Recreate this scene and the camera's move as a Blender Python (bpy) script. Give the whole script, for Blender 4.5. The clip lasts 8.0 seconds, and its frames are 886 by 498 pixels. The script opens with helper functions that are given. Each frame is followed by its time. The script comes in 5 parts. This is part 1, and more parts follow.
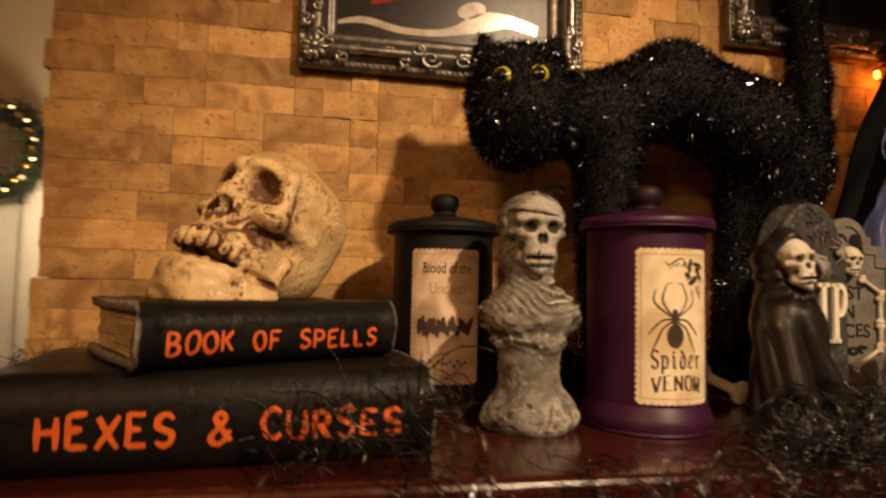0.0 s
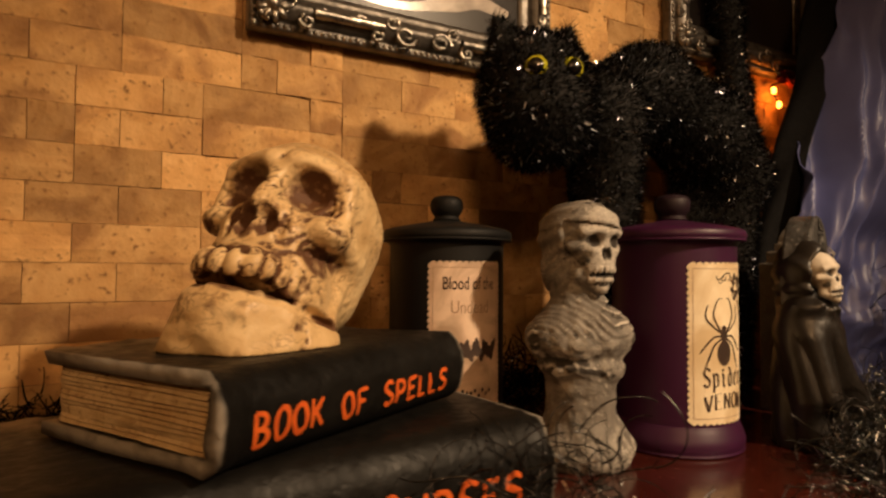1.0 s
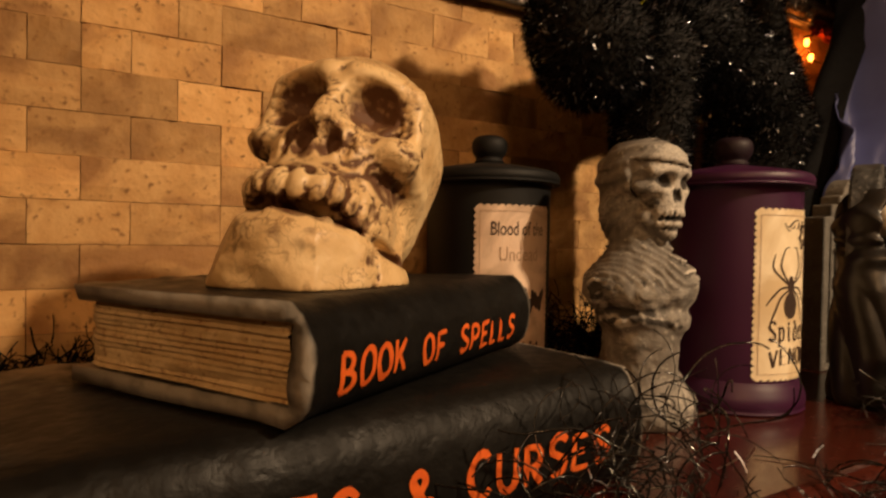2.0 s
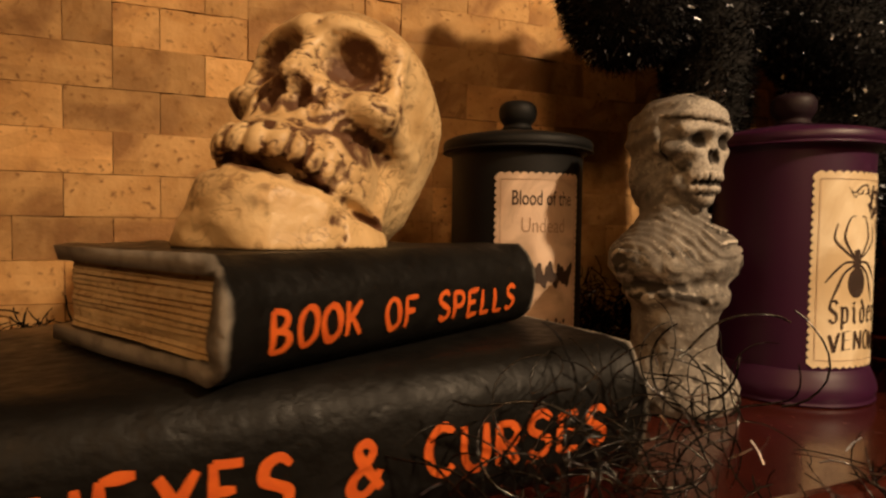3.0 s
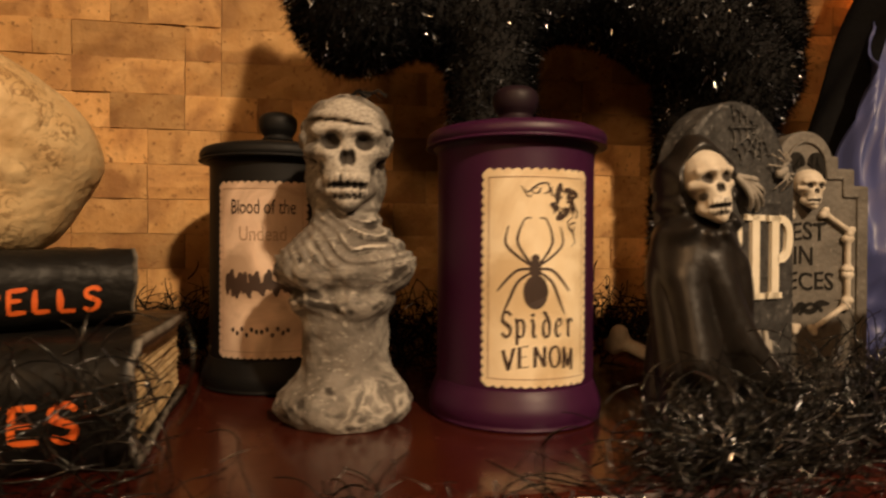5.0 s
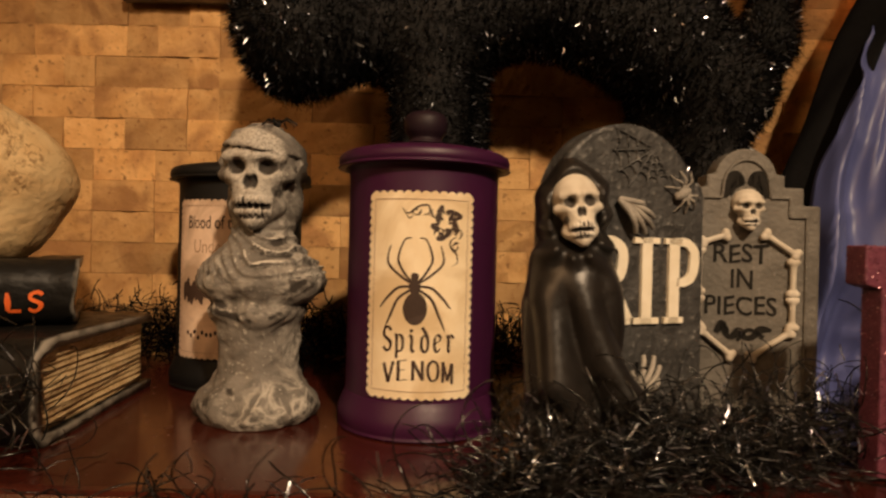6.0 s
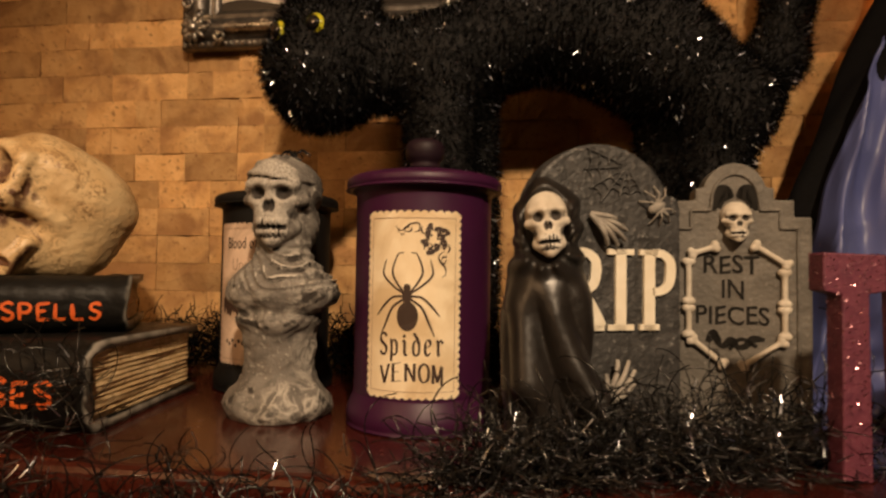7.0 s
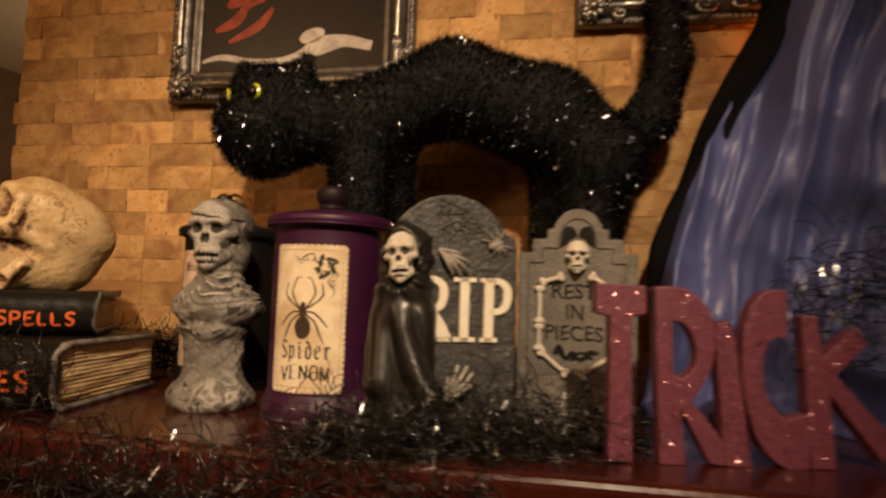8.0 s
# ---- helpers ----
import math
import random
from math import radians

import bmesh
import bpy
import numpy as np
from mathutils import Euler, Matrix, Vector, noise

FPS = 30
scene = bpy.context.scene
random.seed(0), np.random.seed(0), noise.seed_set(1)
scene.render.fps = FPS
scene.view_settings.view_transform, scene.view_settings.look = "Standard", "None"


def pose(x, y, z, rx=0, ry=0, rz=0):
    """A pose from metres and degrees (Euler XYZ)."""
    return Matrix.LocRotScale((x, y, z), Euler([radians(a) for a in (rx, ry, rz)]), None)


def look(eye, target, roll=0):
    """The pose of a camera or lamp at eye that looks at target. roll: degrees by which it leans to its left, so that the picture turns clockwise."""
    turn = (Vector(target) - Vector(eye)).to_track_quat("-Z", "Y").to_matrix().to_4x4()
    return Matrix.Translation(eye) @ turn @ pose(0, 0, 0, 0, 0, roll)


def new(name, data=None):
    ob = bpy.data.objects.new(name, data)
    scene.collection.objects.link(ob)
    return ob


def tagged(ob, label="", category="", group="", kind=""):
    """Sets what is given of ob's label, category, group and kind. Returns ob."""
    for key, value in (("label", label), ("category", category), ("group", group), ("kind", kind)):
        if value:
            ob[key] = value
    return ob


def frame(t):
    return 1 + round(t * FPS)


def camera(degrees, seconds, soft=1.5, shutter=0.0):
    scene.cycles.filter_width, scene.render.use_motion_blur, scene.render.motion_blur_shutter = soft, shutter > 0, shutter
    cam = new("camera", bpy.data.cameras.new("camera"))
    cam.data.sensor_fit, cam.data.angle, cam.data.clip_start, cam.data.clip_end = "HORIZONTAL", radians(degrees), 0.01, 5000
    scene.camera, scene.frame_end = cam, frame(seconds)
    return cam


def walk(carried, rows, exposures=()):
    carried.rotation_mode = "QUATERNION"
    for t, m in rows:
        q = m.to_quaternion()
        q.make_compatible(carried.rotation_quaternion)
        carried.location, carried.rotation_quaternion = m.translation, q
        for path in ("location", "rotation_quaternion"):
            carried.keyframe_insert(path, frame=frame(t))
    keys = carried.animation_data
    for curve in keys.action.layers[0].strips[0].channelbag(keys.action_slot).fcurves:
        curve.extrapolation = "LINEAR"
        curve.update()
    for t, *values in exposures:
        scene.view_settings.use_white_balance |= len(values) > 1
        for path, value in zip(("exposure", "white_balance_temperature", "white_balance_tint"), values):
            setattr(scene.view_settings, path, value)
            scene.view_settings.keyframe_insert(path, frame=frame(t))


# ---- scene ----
cam = camera(72.7, 8.0, 2.4, 0.65)
METRES, EYE, TILT, LEAN, TURN = 1.2, 0.14, 0.0, 0.0, 0.0
ROWS = [
    (0.0, 0.0, 0.0, 0.0, -0.08, 3.5, -1.3),
    (0.5, -0.104, 0.0625, 0.0182, -9.87, 2.48, -0.4),
    (1.0, -0.1685, 0.1046, 0.0277, -18.05, 1.96, -0.37),
    (1.5, -0.2072, 0.1458, 0.0195, -20.88, 0.15, -0.8),
    (3.0, -0.1485, 0.1618, -0.0027, -11.38, -2.34, -0.82),
    (3.5, -0.0917, 0.1439, -0.0046, -5.81, -2.18, -0.14),
    (4.0, -0.0108, 0.1305, -0.0091, -3.32, -1.69, 0.3),
    (4.5, 0.074, 0.1306, -0.0141, -2.46, -0.79, 0.87),
    (5.0, 0.1445, 0.1414, -0.0095, 1.54, -0.4, -0.35),
    (6.5, 0.3155, 0.1267, 0.0012, 15.37, 0.71, -1.01),
    (7.0, 0.3387, 0.1123, -0.0057, 18.5, 2.1, -0.84),
    (7.5, 0.4005, 0.0865, -0.0054, 20.44, 3.59, -1.39),
    (8.0, 0.4836, 0.051, -0.004, 21.12, 4.28, -1.95),
]
walk(cam, [(t, pose(0, 0, EYE, TILT, LEAN, TURN) @ pose(METRES * x, METRES * y, METRES * z, 90 + pitch, roll, yaw)) for t, x, y, z, yaw, pitch, roll in ROWS],
     [(0.0, 0.0, 6500, 10), (1.5, 0.0, 6500, 10), (3.5, -0.08, 6500, 10), (5.0, -0.12, 6400, 10), (6.5, -0.15, 6150, 10), (8.0, -0.06, 6100, 10)])

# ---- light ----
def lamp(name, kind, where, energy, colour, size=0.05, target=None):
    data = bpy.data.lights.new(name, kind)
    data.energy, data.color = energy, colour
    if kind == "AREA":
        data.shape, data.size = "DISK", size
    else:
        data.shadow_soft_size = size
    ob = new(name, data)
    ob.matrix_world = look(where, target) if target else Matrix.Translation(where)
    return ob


KEY = 198.0
key = lamp("room_lamp", "SPOT", (1.00, -0.80, 1.27), KEY, (1.0, 0.69, 0.41), 0.045, (0.18, 0.70, 0.15))
key.data.spot_size, key.data.spot_blend = radians(43), 1.0
# unseen fill light, added behind the camera to lift the shadows
lamp("fill_lamp", "POINT", (-0.55, -1.30, 1.00), 36.0, (1.0, 0.56, 0.25), 0.20)
lamp("string_light_glow", "POINT", (0.722, 0.972, 0.497), 0.13, (1.0, 0.22, 0.02), 0.010)
lamp("string_light_low_glow", "POINT", (0.455, 0.865, 0.122), 0.012, (1.0, 0.25, 0.03), 0.006)
# unseen light hidden by the chimney, added to brighten the door casing
lamp("hall_fill", "POINT", (-1.42, 2.22, 0.42), 15.0, (1.0, 0.72, 0.42), 0.05)
world = bpy.data.worlds.new("night")
scene.world = world
world.use_nodes = True
world.node_tree.nodes["Background"].inputs[0].default_value = (1.0, 0.62, 0.32, 1)
world.node_tree.nodes["Background"].inputs[1].default_value = 0.004
scene.view_settings.exposure = 0.0


# ---- materials ----
def surf(name, c1, c2, scale=30.0, rough=(0.5, 0.7), metal=0.0, bump=0.2, fine=200.0, depth=0.002, coat=0.0,
         c3=None, spots=None, sheen=0.0, random=0.0, attr=None, attr_colour=None, attr_rough=None, sub=0.0, spec=0.5, high=None, veins=None):
    """Two scales of noise for colour, roughness and relief. attr: a point attribute that lays attr_colour over it."""
    m = bpy.data.materials.new(name)
    m.use_nodes = True
    t = m.node_tree
    n, l = t.nodes, t.links
    b = n["Principled BSDF"]
    co = n.new("ShaderNodeTexCoord").outputs["Object"]
    info = n.new("ShaderNodeObjectInfo")
    if random:
        add = n.new("ShaderNodeVectorMath")
        mul = n.new("ShaderNodeVectorMath")
        mul.operation = "SCALE"
        mul.inputs[0].default_value = (17.0, 31.0, 23.0)
        l.new(info.outputs["Random"], mul.inputs["Scale"])
        l.new(co, add.inputs[0])
        l.new(mul.outputs[0], add.inputs[1])
        co = add.outputs[0]

    def noise_at(s, detail=4.0, distortion=0.0):
        k = n.new("ShaderNodeTexNoise")
        k.inputs["Scale"].default_value = s
        k.inputs["Detail"].default_value = detail
        k.inputs["Distortion"].default_value = distortion
        l.new(co, k.inputs["Vector"])
        return k.outputs["Fac"]

    def ramp(f, a, z, lo=0.0, hi=1.0):
        k = n.new("ShaderNodeMapRange")
        for i, v in enumerate((a, z, lo, hi)):
            k.inputs[i + 1].default_value = v
        l.new(f, k.inputs[0])
        return k.outputs[0]

    def mix(f, a, z):
        k = n.new("ShaderNodeMix")
        k.data_type = "RGBA"
        if isinstance(f, float):
            k.inputs[0].default_value = f
        else:
            l.new(f, k.inputs[0])
        for i, v in ((6, a), (7, z)):
            if isinstance(v, tuple):
                k.inputs[i].default_value = (*v, 1)
            else:
                l.new(v, k.inputs[i])
        return k.outputs[2]

    big, small = noise_at(scale, 5, 0.6), noise_at(fine, 3)
    col = mix(ramp(big, 0.35, 0.65), c1, c2)
    if c3:
        col = mix(ramp(noise_at(scale * 0.45, 4, 1.0), 0.46, 0.66), col, c3)
    if random:
        col2 = n.new("ShaderNodeHueSaturation")
        l.new(col, col2.inputs["Color"])
        l.new(ramp(info.outputs["Random"], 0, 1, 1 - random, 1 + random), col2.inputs["Value"])
        col = col2.outputs[0]
    if spots:
        col = mix(ramp(small, 0.60, 0.72), col, spots)
    if veins:
        vk = n.new("ShaderNodeMath")
        vk.operation = "SUBTRACT"
        l.new(noise_at(veins[1], 5, 1.2), vk.inputs[0])
        vk.inputs[1].default_value = 0.5
        va = n.new("ShaderNodeMath")
        va.operation = "ABSOLUTE"
        l.new(vk.outputs[0], va.inputs[0])
        vm = n.new("ShaderNodeMath")
        vm.operation = "MULTIPLY"
        l.new(ramp(va.outputs[0], veins[2], 0.0), vm.inputs[0])
        l.new(ramp(noise_at(veins[1] * 0.4, 2), 0.42, 0.62), vm.inputs[1])
        col = mix(vm.outputs[0], col, veins[0])
    ro = ramp(small, 0.3, 0.7, *rough)
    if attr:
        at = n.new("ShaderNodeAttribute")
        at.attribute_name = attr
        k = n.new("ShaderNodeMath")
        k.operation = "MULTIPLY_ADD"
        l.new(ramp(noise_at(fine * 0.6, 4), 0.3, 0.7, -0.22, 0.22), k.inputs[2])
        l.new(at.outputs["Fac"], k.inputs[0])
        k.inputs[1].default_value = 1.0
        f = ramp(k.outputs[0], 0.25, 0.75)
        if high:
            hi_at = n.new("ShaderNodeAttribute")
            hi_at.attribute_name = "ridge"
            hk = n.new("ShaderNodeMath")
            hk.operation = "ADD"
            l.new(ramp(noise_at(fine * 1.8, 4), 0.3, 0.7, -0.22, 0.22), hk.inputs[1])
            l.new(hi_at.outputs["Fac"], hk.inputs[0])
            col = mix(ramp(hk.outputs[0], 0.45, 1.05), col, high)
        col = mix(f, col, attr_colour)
        if attr_rough is not None:
            k2 = n.new("ShaderNodeMix")
            l.new(f, k2.inputs[0])
            l.new(ro, k2.inputs[2])
            k2.inputs[3].default_value = attr_rough
            ro = k2.outputs[0]
    l.new(col, b.inputs["Base Color"])
    l.new(ro, b.inputs["Roughness"])
    b.inputs["Metallic"].default_value = metal
    b.inputs["Specular IOR Level"].default_value = spec
    b.inputs["Coat Weight"].default_value = coat
    b.inputs["Coat Roughness"].default_value = 0.12
    b.inputs["Sheen Weight"].default_value = sheen
    if sub:
        b.inputs["Subsurface Weight"].default_value = sub
        b.inputs["Subsurface Radius"].default_value = (0.006, 0.003, 0.004)
        b.inputs["Subsurface Scale"].default_value = 1.0
    if bump:
        k = n.new("ShaderNodeBump")
        k.inputs["Strength"].default_value = bump
        k.inputs["Distance"].default_value = depth
        s = n.new("ShaderNodeMath")
        s.operation = "ADD"
        l.new(big, s.inputs[0])
        l.new(small, s.inputs[1])
        l.new(s.outputs[0], k.inputs["Height"])
        l.new(k.outputs[0], b.inputs["Normal"])
    return m


def glow(name, colour, strength):
    m = bpy.data.materials.new(name)
    m.use_nodes = True
    b = m.node_tree.nodes["Principled BSDF"]
    b.inputs["Base Color"].default_value = (*colour, 1)
    b.inputs["Emission Color"].default_value = (*colour, 1)
    b.inputs["Emission Strength"].default_value = strength
    return m


STONE = surf("travertine", (0.53, 0.295, 0.105), (0.64, 0.39, 0.16), 30, (0.75, 0.95), bump=0.55, fine=160, depth=0.0024, random=0.29,
             c3=(0.34, 0.175, 0.065), spots=(0.27, 0.14, 0.055))
MORTAR = surf("dark_joint", (0.40, 0.24, 0.10), (0.32, 0.185, 0.08), 60, (0.9, 1.0), bump=0.3)
MAHOGANY = surf("polished_mahogany", (0.058, 0.0105, 0.0055), (0.038, 0.007, 0.0042), 9, (0.17, 0.28), bump=0.03, fine=90, coat=0.3)
PLASTER = surf("cream_plaster", (0.72, 0.62, 0.46), (0.66, 0.56, 0.41), 6, (0.8, 0.9), bump=0.1)
DIM = surf("low_bounce_wall", (0.20, 0.13, 0.085), (0.16, 0.10, 0.065), 6, (0.8, 0.9), bump=0.1)
WHITE = surf("white_paint", (0.80, 0.77, 0.70), (0.74, 0.71, 0.64), 8, (0.4, 0.5), bump=0.03)
BOARD = surf("floor_boards", (0.20, 0.11, 0.06), (0.14, 0.075, 0.04), 5, (0.4, 0.55), bump=0.1)
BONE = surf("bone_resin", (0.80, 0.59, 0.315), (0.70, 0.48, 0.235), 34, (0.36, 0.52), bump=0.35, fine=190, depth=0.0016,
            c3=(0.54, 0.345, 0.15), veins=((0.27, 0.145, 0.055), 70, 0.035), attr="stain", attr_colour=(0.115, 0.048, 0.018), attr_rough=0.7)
COVER = surf("black_painted_cover", (0.005, 0.0046, 0.0042), (0.0085, 0.0078, 0.007), 22, (0.40, 0.58), bump=0.5, fine=110, depth=0.0022, spec=0.20,
             attr="wear", attr_colour=(0.31, 0.28, 0.24), attr_rough=0.45)
PAGES = surf("aged_page_edges", (0.64, 0.485, 0.27), (0.48, 0.33, 0.16), 60, (0.5, 0.7), bump=0.6, fine=260, spots=(0.26, 0.14, 0.06))
ORANGE = surf("orange_paint", (0.80, 0.155, 0.022), (0.66, 0.110, 0.016), 90, (0.4, 0.6), bump=0.2, fine=300, depth=0.0008)
GREY = surf("grey_cast_stone", (0.185, 0.167, 0.146), (0.105, 0.094, 0.082), 60, (0.6, 0.8), bump=0.5, fine=300, depth=0.0016, spots=(0.36, 0.34, 0.30),
            attr="stain", attr_colour=(0.035, 0.029, 0.024), attr_rough=0.85, high=(0.58, 0.54, 0.475), veins=((0.44, 0.41, 0.36), 48, 0.09))
PALE = surf("pale_bone_paint", (0.66, 0.60, 0.50), (0.50, 0.44, 0.35), 60, (0.5, 0.7), bump=0.3, fine=300, depth=0.001,
            attr="stain", attr_colour=(0.05, 0.042, 0.035), attr_rough=0.8, high=(0.74, 0.70, 0.62))
SLAB = surf("dark_tombstone", (0.062, 0.061, 0.060), (0.030, 0.0295, 0.029), 55, (0.42, 0.65), bump=0.8, fine=200, depth=0.0022, spots=(0.20, 0.195, 0.185))
SLAB2 = surf("grey_tombstone", (0.165, 0.152, 0.132), (0.115, 0.105, 0.09), 45, (0.6, 0.8), bump=0.7, fine=220, depth=0.002, spots=(0.24, 0.225, 0.20))
INK = surf("dark_ink", (0.035, 0.020, 0.014), (0.05, 0.028, 0.02), 60, (0.5, 0.6), bump=0.0)
FADED = surf("faded_ink", (0.34, 0.22, 0.15), (0.42, 0.29, 0.20), 60, (0.5, 0.6), bump=0.0)
CLOAK = surf("black_cloak_paint", (0.010, 0.0085, 0.0075), (0.017, 0.014, 0.012), 30, (0.30, 0.42), bump=0.2, fine=200, depth=0.001,
             attr="stain", attr_colour=(0.008, 0.007, 0.006), attr_rough=0.6)
PURPLE = surf("frosted_purple_glass", (0.042, 0.0048, 0.034), (0.034, 0.0042, 0.029), 8, (0.42, 0.5), bump=0.03, fine=500, depth=0.0004, sub=0.15, spec=0.4)
PLUM = surf("dark_plum_knob", (0.016, 0.006, 0.012), (0.012, 0.005, 0.009), 8, (0.5, 0.6), bump=0.03, fine=500, depth=0.0004, spec=0.3)
BLACKGLASS = surf("frosted_black_glass", (0.004, 0.004, 0.0045), (0.0055, 0.0055, 0.0055), 8, (0.55, 0.65), bump=0.03, fine=500, depth=0.0004, spec=0.25)
PAPER = surf("aged_label_paper", (0.88, 0.76, 0.55), (0.80, 0.66, 0.44), 45, (0.34, 0.48), bump=0.06, c3=(0.66, 0.51, 0.31))
PINKPAPER = surf("aged_pink_label_paper", (0.76, 0.58, 0.44), (0.64, 0.46, 0.34), 45, (0.45, 0.6), bump=0.06, c3=(0.42, 0.30, 0.21))
SILVER = surf("tarnished_silver", (0.46, 0.43, 0.38), (0.20, 0.185, 0.165), 70, (0.24, 0.42), metal=0.9, bump=0.3, fine=260, depth=0.001)
DARKSILVER = surf("dark_silver", (0.17, 0.155, 0.14), (0.085, 0.078, 0.07), 70, (0.3, 0.5), metal=0.7, bump=0.3, fine=260, depth=0.001)
FELT = surf("black_plush", (0.004, 0.004, 0.004), (0.006, 0.005, 0.005), 80, (0.8, 0.95), bump=0.4)
TINSEL = surf("black_tinsel", (0.045, 0.044, 0.042), (0.075, 0.073, 0.07), 300, (0.18, 0.30), metal=0.85, bump=0.0)
COAT = surf("black_tinsel_fur", (0.0016, 0.0016, 0.0016), (0.003, 0.003, 0.003), 300, (0.4, 0.55), bump=0.0, spec=0.03)
SPARK = surf("silver_tinsel_fleck", (0.80, 0.84, 0.92), (0.70, 0.74, 0.82), 300, (0.24, 0.36), metal=1.0, bump=0.0)
GLITTER = surf("purple_glitter_paint", (0.165, 0.040, 0.068), (0.115, 0.026, 0.050), 160, (0.4, 0.6), bump=0.5, fine=900, depth=0.0010, spots=(0.42, 0.19, 0.21))
FLAKE = surf("pink_glitter_flake", (0.75, 0.40, 0.45), (0.60, 0.28, 0.34), 300, (0.20, 0.30), metal=1.0, bump=0.0)
SATIN = surf("blue_satin", (0.108, 0.130, 0.335), (0.090, 0.109, 0.285), 12, (0.38, 0.47), bump=0.05, fine=400, depth=0.0004, spec=0.6)
BLACKCLOTH = surf("black_cloth", (0.003, 0.003, 0.0035), (0.004, 0.004, 0.005), 40, (0.7, 0.85), bump=0.2, spec=0.12)
YELLOW = surf("yellow_green_eye", (0.55, 0.50, 0.02), (0.42, 0.42, 0.02), 200, (0.1, 0.15), bump=0.0, coat=1.0)
PUPIL = surf("black_pupil", (0.004, 0.004, 0.004), (0.006, 0.006, 0.006), 50, (0.08, 0.1), bump=0.0, coat=1.0)
PRINT = surf("black_print", (0.012, 0.010, 0.010), (0.018, 0.014, 0.012), 12, (0.28, 0.34), bump=0.0, spec=0.25)
PRINTWHITE = surf("pale_print_and_reflection", (0.62, 0.56, 0.50), (0.40, 0.35, 0.31), 40, (0.15, 0.2), bump=0.0)
PRINTRED = surf("red_print", (0.33, 0.035, 0.02), (0.20, 0.02, 0.012), 40, (0.15, 0.2), bump=0.0)
BULB = glow("orange_bulb", (1.0, 0.28, 0.03), 14.0)
WARMBULB = glow("warm_bulb", (1.0, 0.62, 0.25), 6.0)
RIBBON = surf("dark_red_ribbon", (0.25, 0.03, 0.012), (0.15, 0.02, 0.01), 60, (0.3, 0.45), bump=0.2)
LEAF = surf("dark_green_needles", (0.03, 0.045, 0.02), (0.02, 0.03, 0.014), 60, (0.5, 0.7), bump=0.0)
GOLD = surf("gold_bauble", (0.75, 0.50, 0.18), (0.65, 0.42, 0.14), 60, (0.15, 0.25), metal=1.0, bump=0.0)


# ---- building helpers ----
A = math.atan(0.19)                       # the chimney wall's turn about the vertical
WALL = pose(0, 0.862, 0, 0, 0, math.degrees(A))   # local x along the wall, local -y out of it


def mesh_of(name, verts, faces, smooth=True):
    me = bpy.data.meshes.new(name)
    me.from_pydata(verts if isinstance(verts, list) else verts.tolist(), [], faces if isinstance(faces, list) else faces.tolist())
    me.polygons.foreach_set("use_smooth", [smooth] * len(me.polygons))
    me.update()
    return me


def link(name, me, material, parent=None, label="", at=None):
    ob = new(name, me)
    if material and not me.materials:
        me.materials.append(material)
    if at is not None:
        ob.matrix_basis = at
    if parent:
        ob.parent = parent
    if label:
        ob["label"] = label
    return ob


def part(name, bm, material, parent=None, label="", smooth=False, at=None):
    me = bpy.data.meshes.new(name)
    bm.to_mesh(me)
    bm.free()
    if smooth:
        me.polygons.foreach_set("use_smooth", [True] * len(me.polygons))
    return link(name, me, material, parent, label, at)


def thing(name, at, label, category, group="", kind=""):
    ob = new(name)
    ob.empty_display_size = 0.02
    ob.matrix_basis = at
    return tagged(ob, label, category, group, kind)


def box(x0, y0, z0, x1, y1, z1, bevel=0.0, bm=None, segments=2):
    bm = bm or bmesh.new()
    r = bmesh.ops.create_cube(bm, size=1.0, matrix=Matrix.Translation(((x0 + x1) / 2, (y0 + y1) / 2, (z0 + z1) / 2)) @ Matrix.Diagonal((x1 - x0, y1 - y0, z1 - z0, 1)))
    if bevel:
        edges = list({e for v in r["verts"] for e in v.link_edges})
        bmesh.ops.bevel(bm, geom=edges, offset=bevel, segments=segments, affect="EDGES", profile=0.5)
    return bm


def lathe(profile, n=64):
    v, f = [], []
    k = len(profile)
    for i in range(n):
        a = 2 * math.pi * i / n
        v += [(r * math.cos(a), r * math.sin(a), z) for r, z in profile]
    for i in range(n):
        j = (i + 1) % n
        f += [(i * k + s, j * k + s, j * k + s + 1, i * k + s + 1) for s in range(k - 1)]
    bm = bmesh.new()
    bm.from_mesh(mesh_of("tmp", v, f))
    bmesh.ops.remove_doubles(bm, verts=bm.verts, dist=1e-5)
    return bm


def smooth_profile(points, n=6):
    """A rounded run through profile points (Catmull-Rom)."""
    p = [points[0], *points, points[-1]]
    out = []
    for i in range(1, len(p) - 2):
        for s in range(n):
            t = s / n
            out.append(tuple(0.5 * (2 * p[i][k] + (p[i + 1][k] - p[i - 1][k]) * t + (2 * p[i - 1][k] - 5 * p[i][k] + 4 * p[i + 1][k] - p[i + 2][k]) * t * t
                                    + (3 * p[i][k] - p[i - 1][k] - 3 * p[i + 1][k] + p[i + 2][k]) * t ** 3) for k in range(len(p[i]))))
    return out + [points[-1]]


